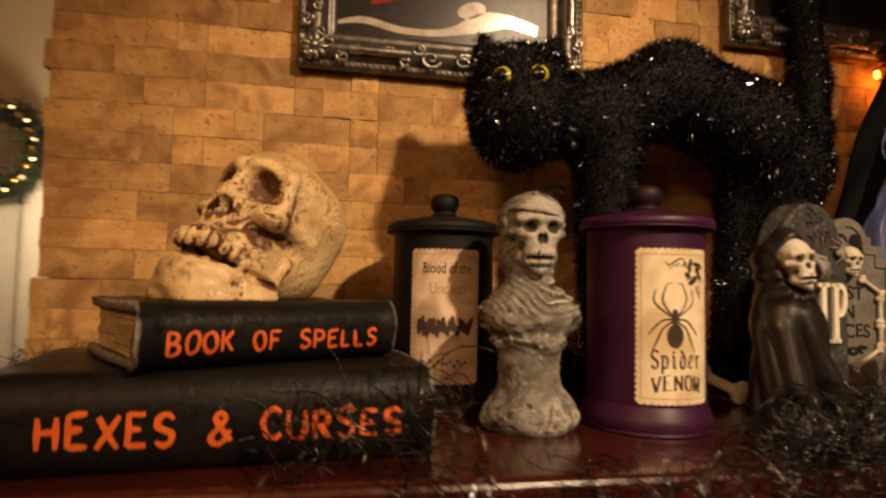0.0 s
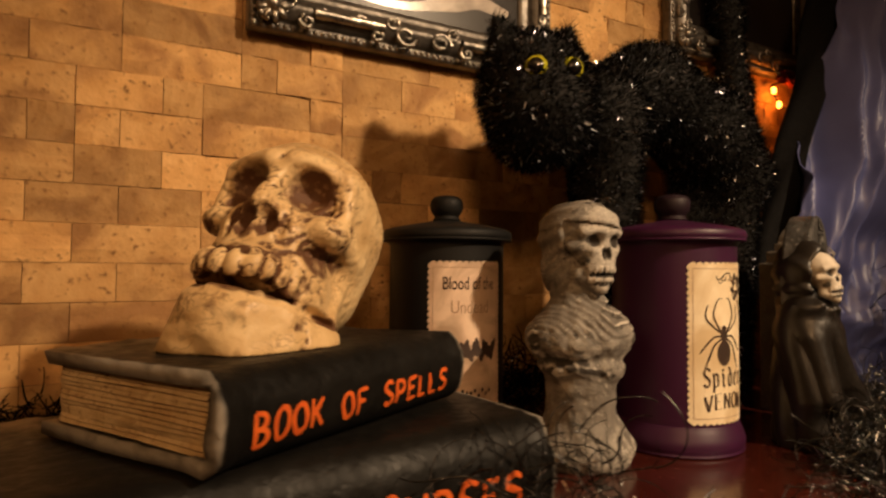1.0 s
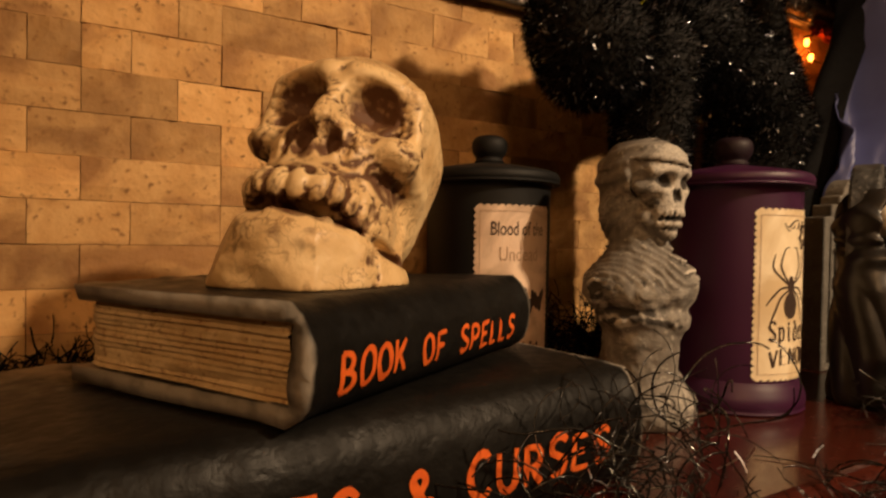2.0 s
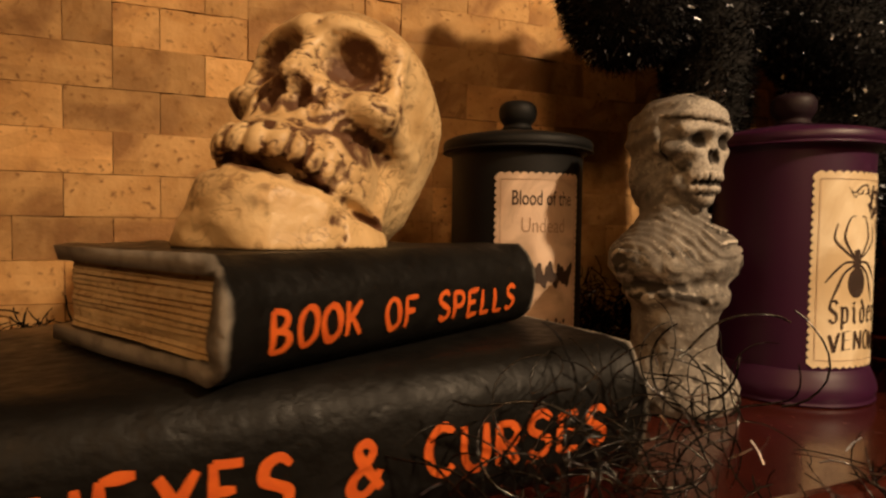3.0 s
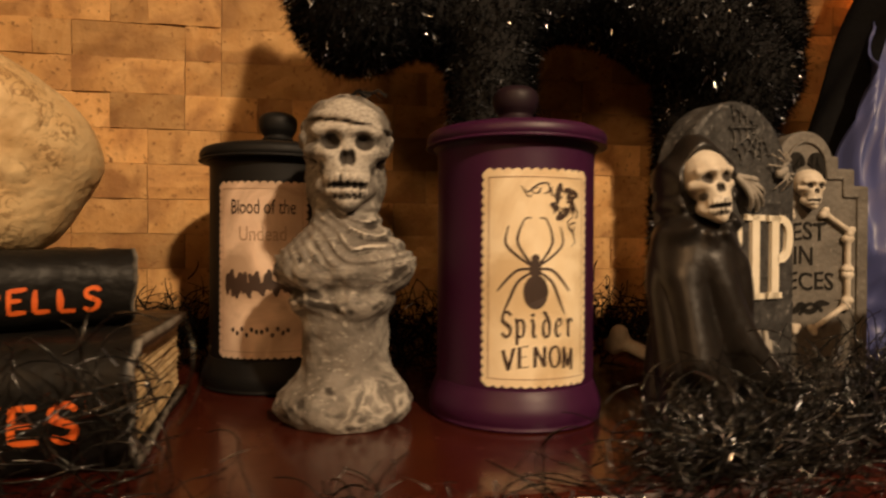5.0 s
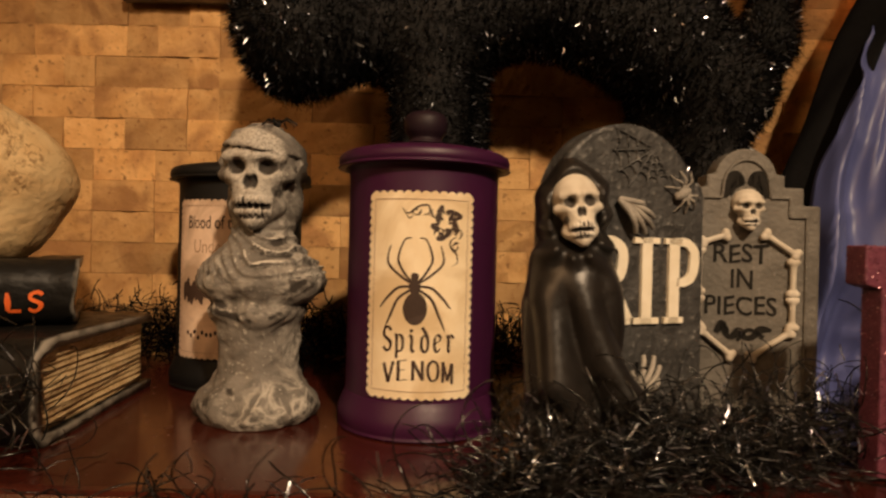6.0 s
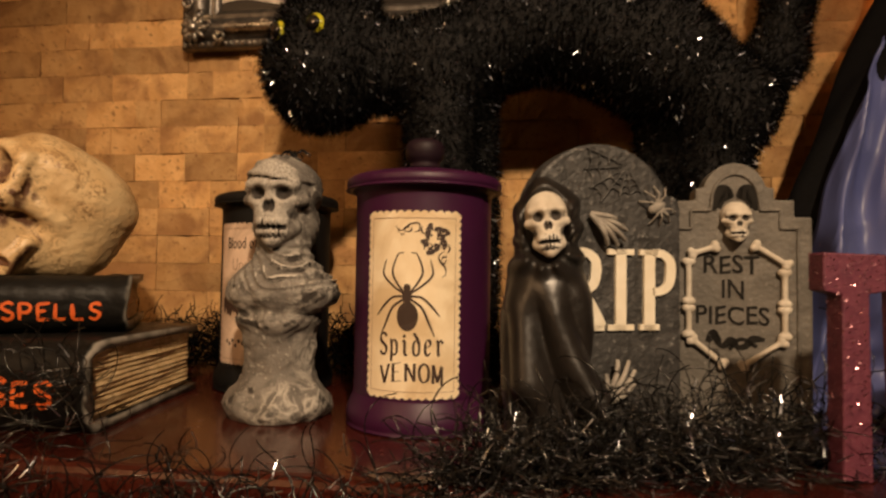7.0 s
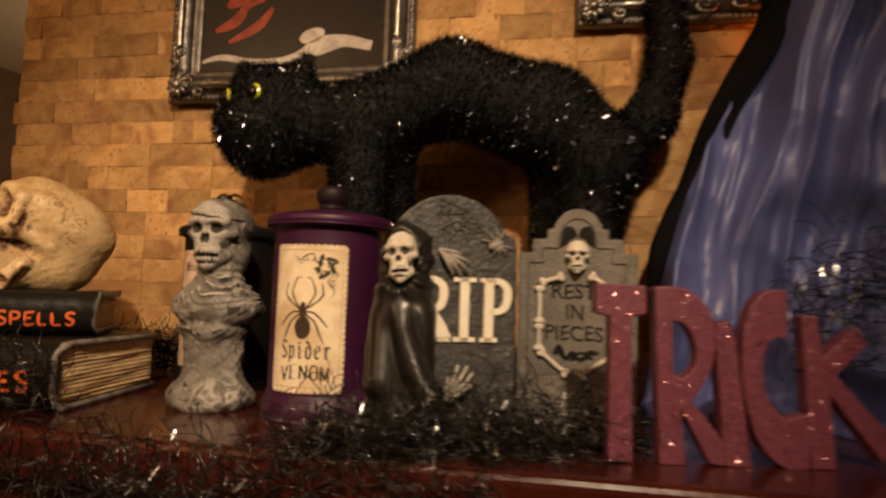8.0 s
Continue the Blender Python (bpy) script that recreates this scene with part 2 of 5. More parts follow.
def tubes(lines, radius, sides=3, taper=0.5):
    """lines: array (n, k, 3). One mesh of thin tapering tubes."""
    lines = np.asarray(lines, float)
    n, k, _ = lines.shape
    d = np.gradient(lines, axis=1)
    d /= np.linalg.norm(d, axis=2, keepdims=True) + 1e-9
    ref = np.where(np.abs(d[..., 2:3]) > 0.9, np.array([1.0, 0, 0]), np.array([0, 0, 1.0]))
    a = np.cross(d, ref)
    a /= np.linalg.norm(a, axis=2, keepdims=True) + 1e-9
    b = np.cross(d, a)
    r = np.broadcast_to(np.asarray(radius, float).reshape(-1, 1, 1), (n, 1, 1)) * np.linspace(1, taper, k).reshape(1, k, 1)
    rings = [lines + r * (math.cos(2 * math.pi * s / sides) * a + math.sin(2 * math.pi * s / sides) * b) for s in range(sides)]
    v = np.stack(rings, 2).reshape(-1, 3)
    base = (np.arange(n)[:, None] * k + np.arange(k - 1)[None]) * sides
    f = np.concatenate([np.stack([base + s, base + (s + 1) % sides, base + sides + (s + 1) % sides, base + sides + s], 2).reshape(-1, 4) for s in range(sides)])
    return v, f


def curls(starts, dirs, step, k, bend, rng, floor=0.0015):
    """Wiry strands that curl away from their starts."""
    n = len(starts)
    p, d = starts.copy(), dirs / (np.linalg.norm(dirs, axis=1, keepdims=True) + 1e-9)
    axis = rng.normal(size=(n, 3))
    out = [p.copy()]
    for _ in range(k - 1):
        axis += rng.normal(size=(n, 3)) * 0.5
        ax = axis / np.linalg.norm(axis, axis=1, keepdims=True)
        d = d + np.cross(ax, d) * bend
        d /= np.linalg.norm(d, axis=1, keepdims=True)
        p = p + d * step
        low = p[:, 2] < floor
        p[low, 2] = floor
        d[low, 2] = np.abs(d[low, 2])
        out.append(p.copy())
    return np.stack(out, 1)


# signed distances, for cast and modelled figures
def ell(p, c, r):
    q = (p - np.array(c)) / np.array(r)
    k = np.linalg.norm(q, axis=-1)
    return (k - 1) * min(r) * 0.5 + (k - 1) * 0.5 * np.prod(r) ** (1 / 3)


def cap(p, a, b, r, r2=None):
    a, b = np.array(a, float), np.array(b, float)
    h = np.clip(((p - a) @ (b - a)) / ((b - a) @ (b - a)), 0, 1)
    rr = r if r2 is None else r + (r2 - r) * h
    return np.linalg.norm(p - a - h[..., None] * (b - a), axis=-1) - rr


def join(a, b, k=0.006):
    h = np.clip(0.5 + 0.5 * (b - a) / k, 0, 1)
    return b + (a - b) * h - k * h * (1 - h)


def cut(a, b, k=0.004):
    return -join(-a, b, k)


def surface(fn, lo, hi, step):
    """Surface nets over the zero of fn in the box lo..hi."""
    lo, hi = np.array(lo), np.array(hi)
    n = np.ceil((hi - lo) / step).astype(int) + 1
    ax = [lo[i] + step * np.arange(n[i]) for i in range(3)]
    g = np.stack(np.meshgrid(*ax, indexing="ij"), -1)
    d = fn(g)
    s = d < 0
    m = n - 1
    corners = [(i, j, k) for i in (0, 1) for j in (0, 1) for k in (0, 1)]
    pos, cnt = np.zeros((*m, 3)), np.zeros(m)

    def at(arr, c):
        return arr[c[0]:c[0] + m[0], c[1]:c[1] + m[1], c[2]:c[2] + m[2]]
    for a in corners:
        for axis in range(3):
            if a[axis] == 0:
                b = tuple(1 if i == axis else a[i] for i in range(3))
                da, db = at(d, a), at(d, b)
                x = (da < 0) != (db < 0)
                t = np.where(x, da / np.where(da - db == 0, 1, da - db), 0)
                pt = np.zeros((*m, 3)) + np.array(a)
                pt[..., axis] += t
                pos += np.where(x[..., None], pt, 0)
                cnt += x
    cells = cnt > 0
    idx = -np.ones(m, int)
    idx[cells] = np.arange(cells.sum())
    base = np.stack(np.meshgrid(*[np.arange(k) for k in m], indexing="ij"), -1)
    v = lo + step * (base + pos / np.maximum(cnt, 1)[..., None])[cells]
    faces = []
    for axis in range(3):
        o1, o2 = [i for i in range(3) if i != axis]
        sl = [slice(1, m[i]) for i in range(3)]
        sl[axis] = slice(0, m[axis])
        nx = [slice(1, m[i]) for i in range(3)]
        nx[axis] = slice(1, m[axis] + 1)
        s0, s1 = s[tuple(sl)], s[tuple(nx)]

        def cell(d1, d2):
            q = [None] * 3
            q[axis] = slice(0, m[axis])
            q[o1] = slice(1 - d1, m[o1] - d1)
            q[o2] = slice(1 - d2, m[o2] - d2)
            return idx[tuple(q)]
        quad = np.stack([cell(1, 1), cell(0, 1), cell(0, 0), cell(1, 0)], -1)
        out, inn = s0 & ~s1, ~s0 & s1
        flip = axis == 1
        f1, f2 = quad[out], quad[inn][:, ::-1]
        faces += [f1[:, ::-1] if flip else f1, f2[:, ::-1] if flip else f2]
    f = np.concatenate(faces)
    return v, f[(f >= 0).all(1)]


def stain(me, values, name="stain"):
    at = me.attributes.new(name, "FLOAT", "POINT")
    at.data.foreach_set("value", np.asarray(values, np.float32))


def smoothstep(x, a, b):
    t = np.clip((x - a) / (b - a), 0, 1)
    return t * t * (3 - 2 * t)


def waves(p, seed, scale, octaves=3):
    """Cheap smooth noise from turned sines, about -1 to 1."""
    rng = np.random.default_rng(seed)
    out, amp = np.zeros(p.shape[:-1]), 0.5
    for _ in range(octaves):
        for _ in range(4):
            k = rng.normal(size=3)
            k *= scale / np.linalg.norm(k)
            out += amp * 0.5 * np.sin(p @ k + rng.uniform(0, 6.3) + 1.3 * np.sin(p @ (k[[1, 2, 0]] * 0.7)))
        scale, amp = scale * 2.1, amp * 0.55
    return out


def lettering(text, height, width=None, bold=0.0, depth=0.0004):
    """Vertices (x, z in metres, from the lower left) and faces of a line of writing in the built-in font."""
    cu = bpy.data.curves.new("writing", "FONT")
    cu.body, cu.size, cu.offset, cu.resolution_u = text, 1.0, bold, 4
    ob = bpy.data.objects.new("writing", cu)
    scene.collection.objects.link(ob)
    me = bpy.data.meshes.new_from_object(ob.evaluated_get(bpy.context.evaluated_depsgraph_get()))
    v = np.array([p.co[:2] for p in me.vertices])
    f = [tuple(p.vertices) for p in me.polygons]
    bpy.data.objects.remove(ob)
    bpy.data.curves.remove(cu)
    bpy.data.meshes.remove(me)
    v -= v.min(0)
    s = height / v[:, 1].max()
    v *= s
    if width:
        v[:, 0] *= width / v[:, 0].max()
    return v, f


def stroke(points, width, n=6):
    """A ribbon along a smoothed run of points (x, z, relative width)."""
    p = np.array(smooth_profile([q if len(q) == 3 else (*q, 1.0) for q in points], n))
    d = np.gradient(p[:, :2], axis=0)
    d /= np.linalg.norm(d, axis=1, keepdims=True) + 1e-9
    nrm = np.stack([-d[:, 1], d[:, 0]], 1) * (p[:, 2:3] * width / 2)
    v = np.concatenate([p[:, :2] + nrm, p[:, :2] - nrm])
    k = len(p)
    return v, [(i, i + 1, k + i + 1, k + i) for i in range(k - 1)]


def merge(runs):
    vs, fs, o = [], [], 0
    for v, f in runs:
        vs.append(np.asarray(v))
        fs += [tuple(i + o for i in q) for q in f]
        o += len(v)
    return np.concatenate(vs), fs


def disc(x, z, rx, rz, n=24, turn=0.0):
    a = np.linspace(0, 2 * math.pi, n, endpoint=False)
    px, pz = rx * np.cos(a), rz * np.sin(a)
    c, s = math.cos(turn), math.sin(turn)
    return np.stack([x + c * px - s * pz, z + s * px + c * pz], 1), [tuple(range(n))]


GLYPH = {}
GLYPH["B"] = [[(0.1, 0), (0.1, 1)], [(0.1, 1), (0.6, 0.95), (0.75, 0.78), (0.55, 0.57), (0.12, 0.53)], [(0.12, 0.53), (0.7, 0.46), (0.88, 0.25), (0.65, 0.05), (0.1, 0)]]
GLYPH["O"] = [[(0.5, 1), (0.15, 0.8), (0.05, 0.45), (0.25, 0.08), (0.55, 0), (0.88, 0.2), (0.95, 0.6), (0.8, 0.9), (0.45, 1)]]
GLYPH["K"] = [[(0.1, 0), (0.1, 1)], [(0.9, 1), (0.15, 0.45)], [(0.35, 0.58), (0.95, 0)]]
GLYPH["F"] = [[(0.1, 0), (0.1, 1)], [(0.1, 0.97), (0.9, 1)], [(0.1, 0.52), (0.7, 0.55)]]
GLYPH["S"] = [[(0.9, 0.85), (0.6, 1), (0.2, 0.9), (0.15, 0.65), (0.5, 0.5), (0.85, 0.35), (0.8, 0.1), (0.45, 0), (0.08, 0.15)]]
GLYPH["P"] = [[(0.1, 0), (0.1, 1)], [(0.1, 0.98), (0.65, 0.97), (0.88, 0.75), (0.65, 0.5), (0.12, 0.45)]]
GLYPH["E"] = [[(0.1, 0), (0.1, 1)], [(0.1, 0.98), (0.9, 1)], [(0.1, 0.52), (0.7, 0.53)], [(0.1, 0.02), (0.95, 0.03)]]
GLYPH["L"] = [[(0.1, 1), (0.1, 0.03)], [(0.1, 0.02), (0.9, 0.05)]]
GLYPH["H"] = [[(0.1, 0), (0.1, 1)], [(0.9, 0), (0.9, 1)], [(0.1, 0.5), (0.9, 0.54)]]
GLYPH["X"] = [[(0.05, 1), (0.95, 0)], [(0.95, 1), (0.05, 0)]]
GLYPH["&"] = [[(1, 0.05), (0.3, 0.7), (0.25, 0.92), (0.5, 1), (0.68, 0.85), (0.5, 0.6), (0.12, 0.35), (0.1, 0.1), (0.4, 0), (0.75, 0.15), (0.95, 0.42)]]
GLYPH["C"] = [[(0.92, 0.85), (0.6, 1), (0.2, 0.85), (0.06, 0.5), (0.2, 0.12), (0.6, 0), (0.92, 0.15)]]
GLYPH["U"] = [[(0.08, 1), (0.1, 0.3), (0.4, 0), (0.75, 0.08), (0.9, 0.4), (0.92, 1)]]
GLYPH["R"] = GLYPH["P"] + [[(0.4, 0.48), (0.95, 0)]]
GLYPH["V"] = [[(0.05, 1), (0.5, 0)], [(0.5, 0), (0.95, 1)], [(-0.08, 1), (0.2, 1)], [(0.8, 1), (1.08, 1)]]
GLYPH["N"] = [[(0.08, 0), (0.08, 1)], [(0.08, 1), (0.92, 0)], [(0.92, 0), (0.92, 1)], [(-0.05, 0), (0.22, 0)], [(0.78, 1), (1.05, 1)]]
GLYPH["M"] = [[(0.08, 0), (0.08, 1)], [(0.08, 1), (0.5, 0.1)], [(0.5, 0.1), (0.92, 1)], [(0.92, 1), (0.92, 0)], [(-0.05, 0), (0.2, 0)], [(0.78, 0), (1.05, 0)]]
GLYPH["p"] = [[(0.02, 0.72), (0.2, 0.62), (0.2, -0.32)], [(0.2, 0.6), (0.5, 0.74), (0.78, 0.58), (0.78, 0.15), (0.5, 0.0), (0.2, 0.1)]]
GLYPH["i"] = [[(0.2, 0.72), (0.45, 0.62), (0.45, 0.1), (0.72, 0.0)], [(0.3, 0.98), (0.5, 0.88)]]
GLYPH["d"] = [[(0.2, 1.05), (0.78, 0.62), (0.78, 0.12), (0.48, 0.0), (0.18, 0.14), (0.18, 0.55), (0.48, 0.7), (0.74, 0.6)]]
GLYPH["e"] = [[(0.2, 0.35), (0.74, 0.5), (0.66, 0.68), (0.38, 0.72), (0.18, 0.5), (0.18, 0.15), (0.42, 0.0), (0.76, 0.14)]]
GLYPH["r"] = [[(0.1, 0.72), (0.32, 0.62), (0.32, 0.08), (0.5, 0.0)], [(0.32, 0.55), (0.58, 0.75), (0.85, 0.6)]]


def brushed(text, height, width, weight, seed, nib=None, thin=0.25):
    """A line of hand-drawn letters, each as x, z from the line's lower left, and faces. nib: the pen's angle, for thick and thin strokes."""
    rng = np.random.default_rng(seed)
    pitch = width / (len(text) - 0.22)
    letters = []
    for i, ch in enumerate(text):
        if ch == " ":
            continue
        runs = []
        w, h = pitch * 0.78 * rng.uniform(0.94, 1.04), height * rng.uniform(0.95, 1.05)
        ox, oz = i * pitch, height * rng.uniform(-0.05, 0.05) * (nib is None)
        slant = rng.uniform(-0.06, 0.06) if nib is None else 0.0
        for line in GLYPH[ch]:
            pts = [(ox + w * (x + slant * z), oz + h * z) for x, z in line]
            if len(pts) == 2:
                pts = [pts[0], tuple((a + b) / 2 for a, b in zip(*pts)), pts[1]]
            if nib is None:
                q = [(x, z, rng.uniform(0.78, 1.15) * (0.75 if k in (0, len(pts) - 1) else 1.0)) for k, (x, z) in enumerate(pts)]
            else:
                q = []
                for k, (x, z) in enumerate(pts):
                    a, b = pts[max(k - 1, 0)], pts[min(k + 1, len(pts) - 1)]
                    q.append((x, z, thin + (1 - thin) * abs(math.sin(math.atan2(b[1] - a[1], b[0] - a[0]) - nib))))
            runs.append(stroke(q, weight * height))
        letters.append(merge(runs))
    lo = min(v[:, 0].min() for v, f in letters)
    hi = max(v[:, 0].max() for v, f in letters)
    return [((v - (lo, 0)) * (width / (hi - lo), 1), f) for v, f in letters]


# ---- the room ----
def wall_block(name, x0, y0, z0, x1, y1, z1, material, at=None, label=""):
    ob = part(name, box(x0, y0, z0, x1, y1, z1), material, at=at)
    return tagged(ob, label or "unseen dim wall added to close the room", "wall", kind="structure")


FLOOR = -1.20
tagged(part("floor", box(-3.2, -3.2, FLOOR - 0.1, 3.4, 3.0, FLOOR), BOARD), "dark wooden floor of the room", "floor", kind="structure")
tagged(part("ceiling", box(-3.2, -3.2, 1.40, 3.4, 3.0, 1.50), PLASTER), "plain cream ceiling", "ceiling", kind="structure")
# unseen walls added to close the room, coloured dark to limit bounced light
wall_block("wall_south", -3.2, -3.3, FLOOR, 3.4, -3.2, 1.4, DIM)
wall_block("wall_west", -3.3, -3.3, FLOOR, -3.2, 3.0, 1.4, DIM)
wall_block("wall_east", 3.4, -3.3, FLOOR, 3.5, 3.0, 1.4, DIM)
hall = wall_block("wall_north", -3.2, 2.6, FLOOR, 3.4, 2.7, 1.4, PLASTER, label="cream plaster wall beyond the chimney")
chimney = tagged(part("wall_chimney", box(-0.515, 0.012, FLOOR, 3.6, 0.5, 1.4), MORTAR, at=WALL), "chimney wall faced with split travertine bricks", "wall", kind="structure")

# mantel shelf with a rounded front edge
bm = box(-0.62, -0.418, -0.045, 1.9, 0.002, 0.0, 0.010, segments=4)
shelf = tagged(part("mantel_shelf", bm, MAHOGANY, at=WALL, smooth=False), "polished mahogany mantel shelf with rounded edge", "shelf", kind="structure")
part("moulding", box(-0.60, -0.385, -0.085, 1.88, 0.0, -0.0452, 0.012, segments=4), MAHOGANY, shelf)
part("frieze", box(-0.58, -0.30, -0.40, 1.86, 0.0, -0.0852, 0.004), MAHOGANY, shelf)

# ---- books ----
def book(name, at, length, depth, height, label, seed, words):
    root = thing(name, at, label, "book")
    th = 0.0075
    rng = np.random.default_rng(seed)

    def front(z):
        return 0.014 * abs(2 * z / height - 1) ** 3.2
    outer = [(depth, 0.0), (depth * 0.6, 0.0), (0.03, 0.0)] + [(front(height * i / 12), height * i / 12) for i in range(13)] + [(0.03, height), (depth * 0.6, height), (depth, height)]
    inner = []
    for y, z in outer:
        zi = min(max(z, th), height - th)
        inner.append((y, zi) if y >= 0.03 else (max(y + th, 0.0115), min(max(z, th * 1.15), height - th * 1.15)))
    ring = outer + inner[::-1]
    n, k, m = 60, len(ring), len(outer)
    v = np.array([[length * i / n, y, z] for i in range(n + 1) for y, z in ring])
    f = [(i * k + s, i * k + (s + 1) % k, (i + 1) * k + (s + 1) % k, (i + 1) * k + s) for i in range(n) for s in range(k)]
    for i in (0, n):
        f += [(i * k + a, i * k + a + 1, i * k + k - 2 - a, i * k + k - 1 - a) for a in range(m - 1)]
    bm = bmesh.new()
    bm.from_mesh(mesh_of("tmp", v, f))
    bmesh.ops.recalc_face_normals(bm, faces=bm.faces)
    me = bpy.data.meshes.new("cover")
    bm.to_mesh(me)
    bm.free()
    co = np.array([p.co for p in me.vertices])
    end = np.minimum(co[:, 0], length - co[:, 0])
    back = depth - co[:, 1]
    w = waves(co, seed, 120)
    lift = smoothstep(0.03 - np.minimum(end, back), 0, 0.03)
    co[:, 2] += lift * 0.0022 * w * smoothstep(co[:, 2], 0.002, height * 0.5)
    co[:, 0] += np.where(co[:, 0] < length / 2, -1, 1) * smoothstep(0.01 - end, 0, 0.01) * 0.0025 * waves(co, seed + 1, 160)
    co[:, 1] -= smoothstep(0.02 - end, 0, 0.02) * 0.003 * (co[:, 1] < 0.02)
    me.vertices.foreach_set("co", co.ravel())
    wear = np.maximum(smoothstep(0.0035 - end, -0.002, 0.003), smoothstep(0.005 - back, -0.002, 0.004) * 0.9)
    stain(me, wear * (0.62 + 0.35 * waves(co, seed + 9, 150, 3)), "wear")
    me.update()
    link("cover", me, COVER, root, "black painted cover, grey at worn edges")
    # page block with ridged edges
    x0, x1, y0, y1, z0, z1 = 0.007, length - 0.007, 0.014, depth - 0.008, th - 0.0005, height - th + 0.0005
    rows = 26
    v, f = [], []
    path = [(x0, y0 + (y1 - y0) * i / 24) for i in range(25)] + [(x0 + (x1 - x0) * i / 30, y1) for i in range(1, 31)] + [(x1, y1 + (y0 - y1) * i / 24) for i in range(1, 25)]
    for j in range(rows + 1):
        z = z0 + (z1 - z0) * j / rows
        o = (0.0012 if j % 2 else 0.0) + rng.uniform(0, 0.0018)
        for i, (x, y) in enumerate(path):
            q = o + 0.0008 * math.sin(i * 0.31 + j * 0.7) + rng.uniform(0, 0.0005)
            nx = -1 if i < 24 else (1 if i > 54 else 0)
            ny = 1 if 24 <= i <= 54 else 0
            v.append((x + nx * q, y + ny * q, z))
    m = len(path)
    f = [(j * m + i, (j + 1) * m + i, (j + 1) * m + i + 1, j * m + i + 1) for j in range(rows) for i in range(m - 1)]
    link("page_block", mesh_of("page_block", v, f, False), PAGES, root, "yellowed ridged page edges")
    # lettering along the spine
    text, xa, xb, za, hgt, shrink = words
    for lv, lf in brushed(text, hgt, xb - xa, 0.21, seed):
        x, z = lv[:, 0] + xa, lv[:, 1]
        z = z * (1 + shrink * (0.5 - (x - xa) / (xb - xa)) * 2)
        j = np.stack([x, z, np.zeros_like(x)], 1)
        z = za + z + 0.0007 * waves(j, seed + 4, 190, 2) + 0.0014 * waves(j * np.array([1, 0, 0]), seed + 6, 120, 1)
        x = x + 0.0006 * waves(j, seed + 5, 210, 2)
        y = np.array([front(min(max(q, 0), height)) for q in z]) - 0.0006
        link("letter", mesh_of("letter", np.stack([x, y, z], 1), lf, False), ORANGE, root, "hand-painted orange letter")
    return root


book("large_book", pose(-0.315, 0.400, 0, 0, 0, 16.8), 0.325, 0.195, 0.072, "large black resin book lying on the mantel shelf", 3, ("HEXES & CURSES", 0.044, 0.298, 0.0225, 0.0215, 0.06))
book("small_book", pose(-0.213, 0.424, 0.0735, 0, 0, 40.4), 0.223, 0.161, 0.050, "smaller black resin book lying across the large book", 8, ("BOOK OF SPELLS", 0.020, 0.202, 0.0120, 0.0152, 0.08))

# ---- skull ----
def skull_creases(p):
    """Modelled creases round the face and temples, 0 to 1."""
    w = waves(p, 52, 120, 3)
    u = waves(p, 57, 190, 2)
    face = smoothstep(0.004 - p[..., 2], 0, 0.03) * smoothstep(p[..., 2], -0.128, -0.105) * smoothstep(-0.030 - p[..., 1], 0, 0.03)
    return np.exp(-(w / 0.065) ** 2) * (0.42 * smoothstep(p[..., 2], -0.115, -0.09) + 0.58 * face) + 0.7 * np.exp(-(u / 0.06) ** 2) * face


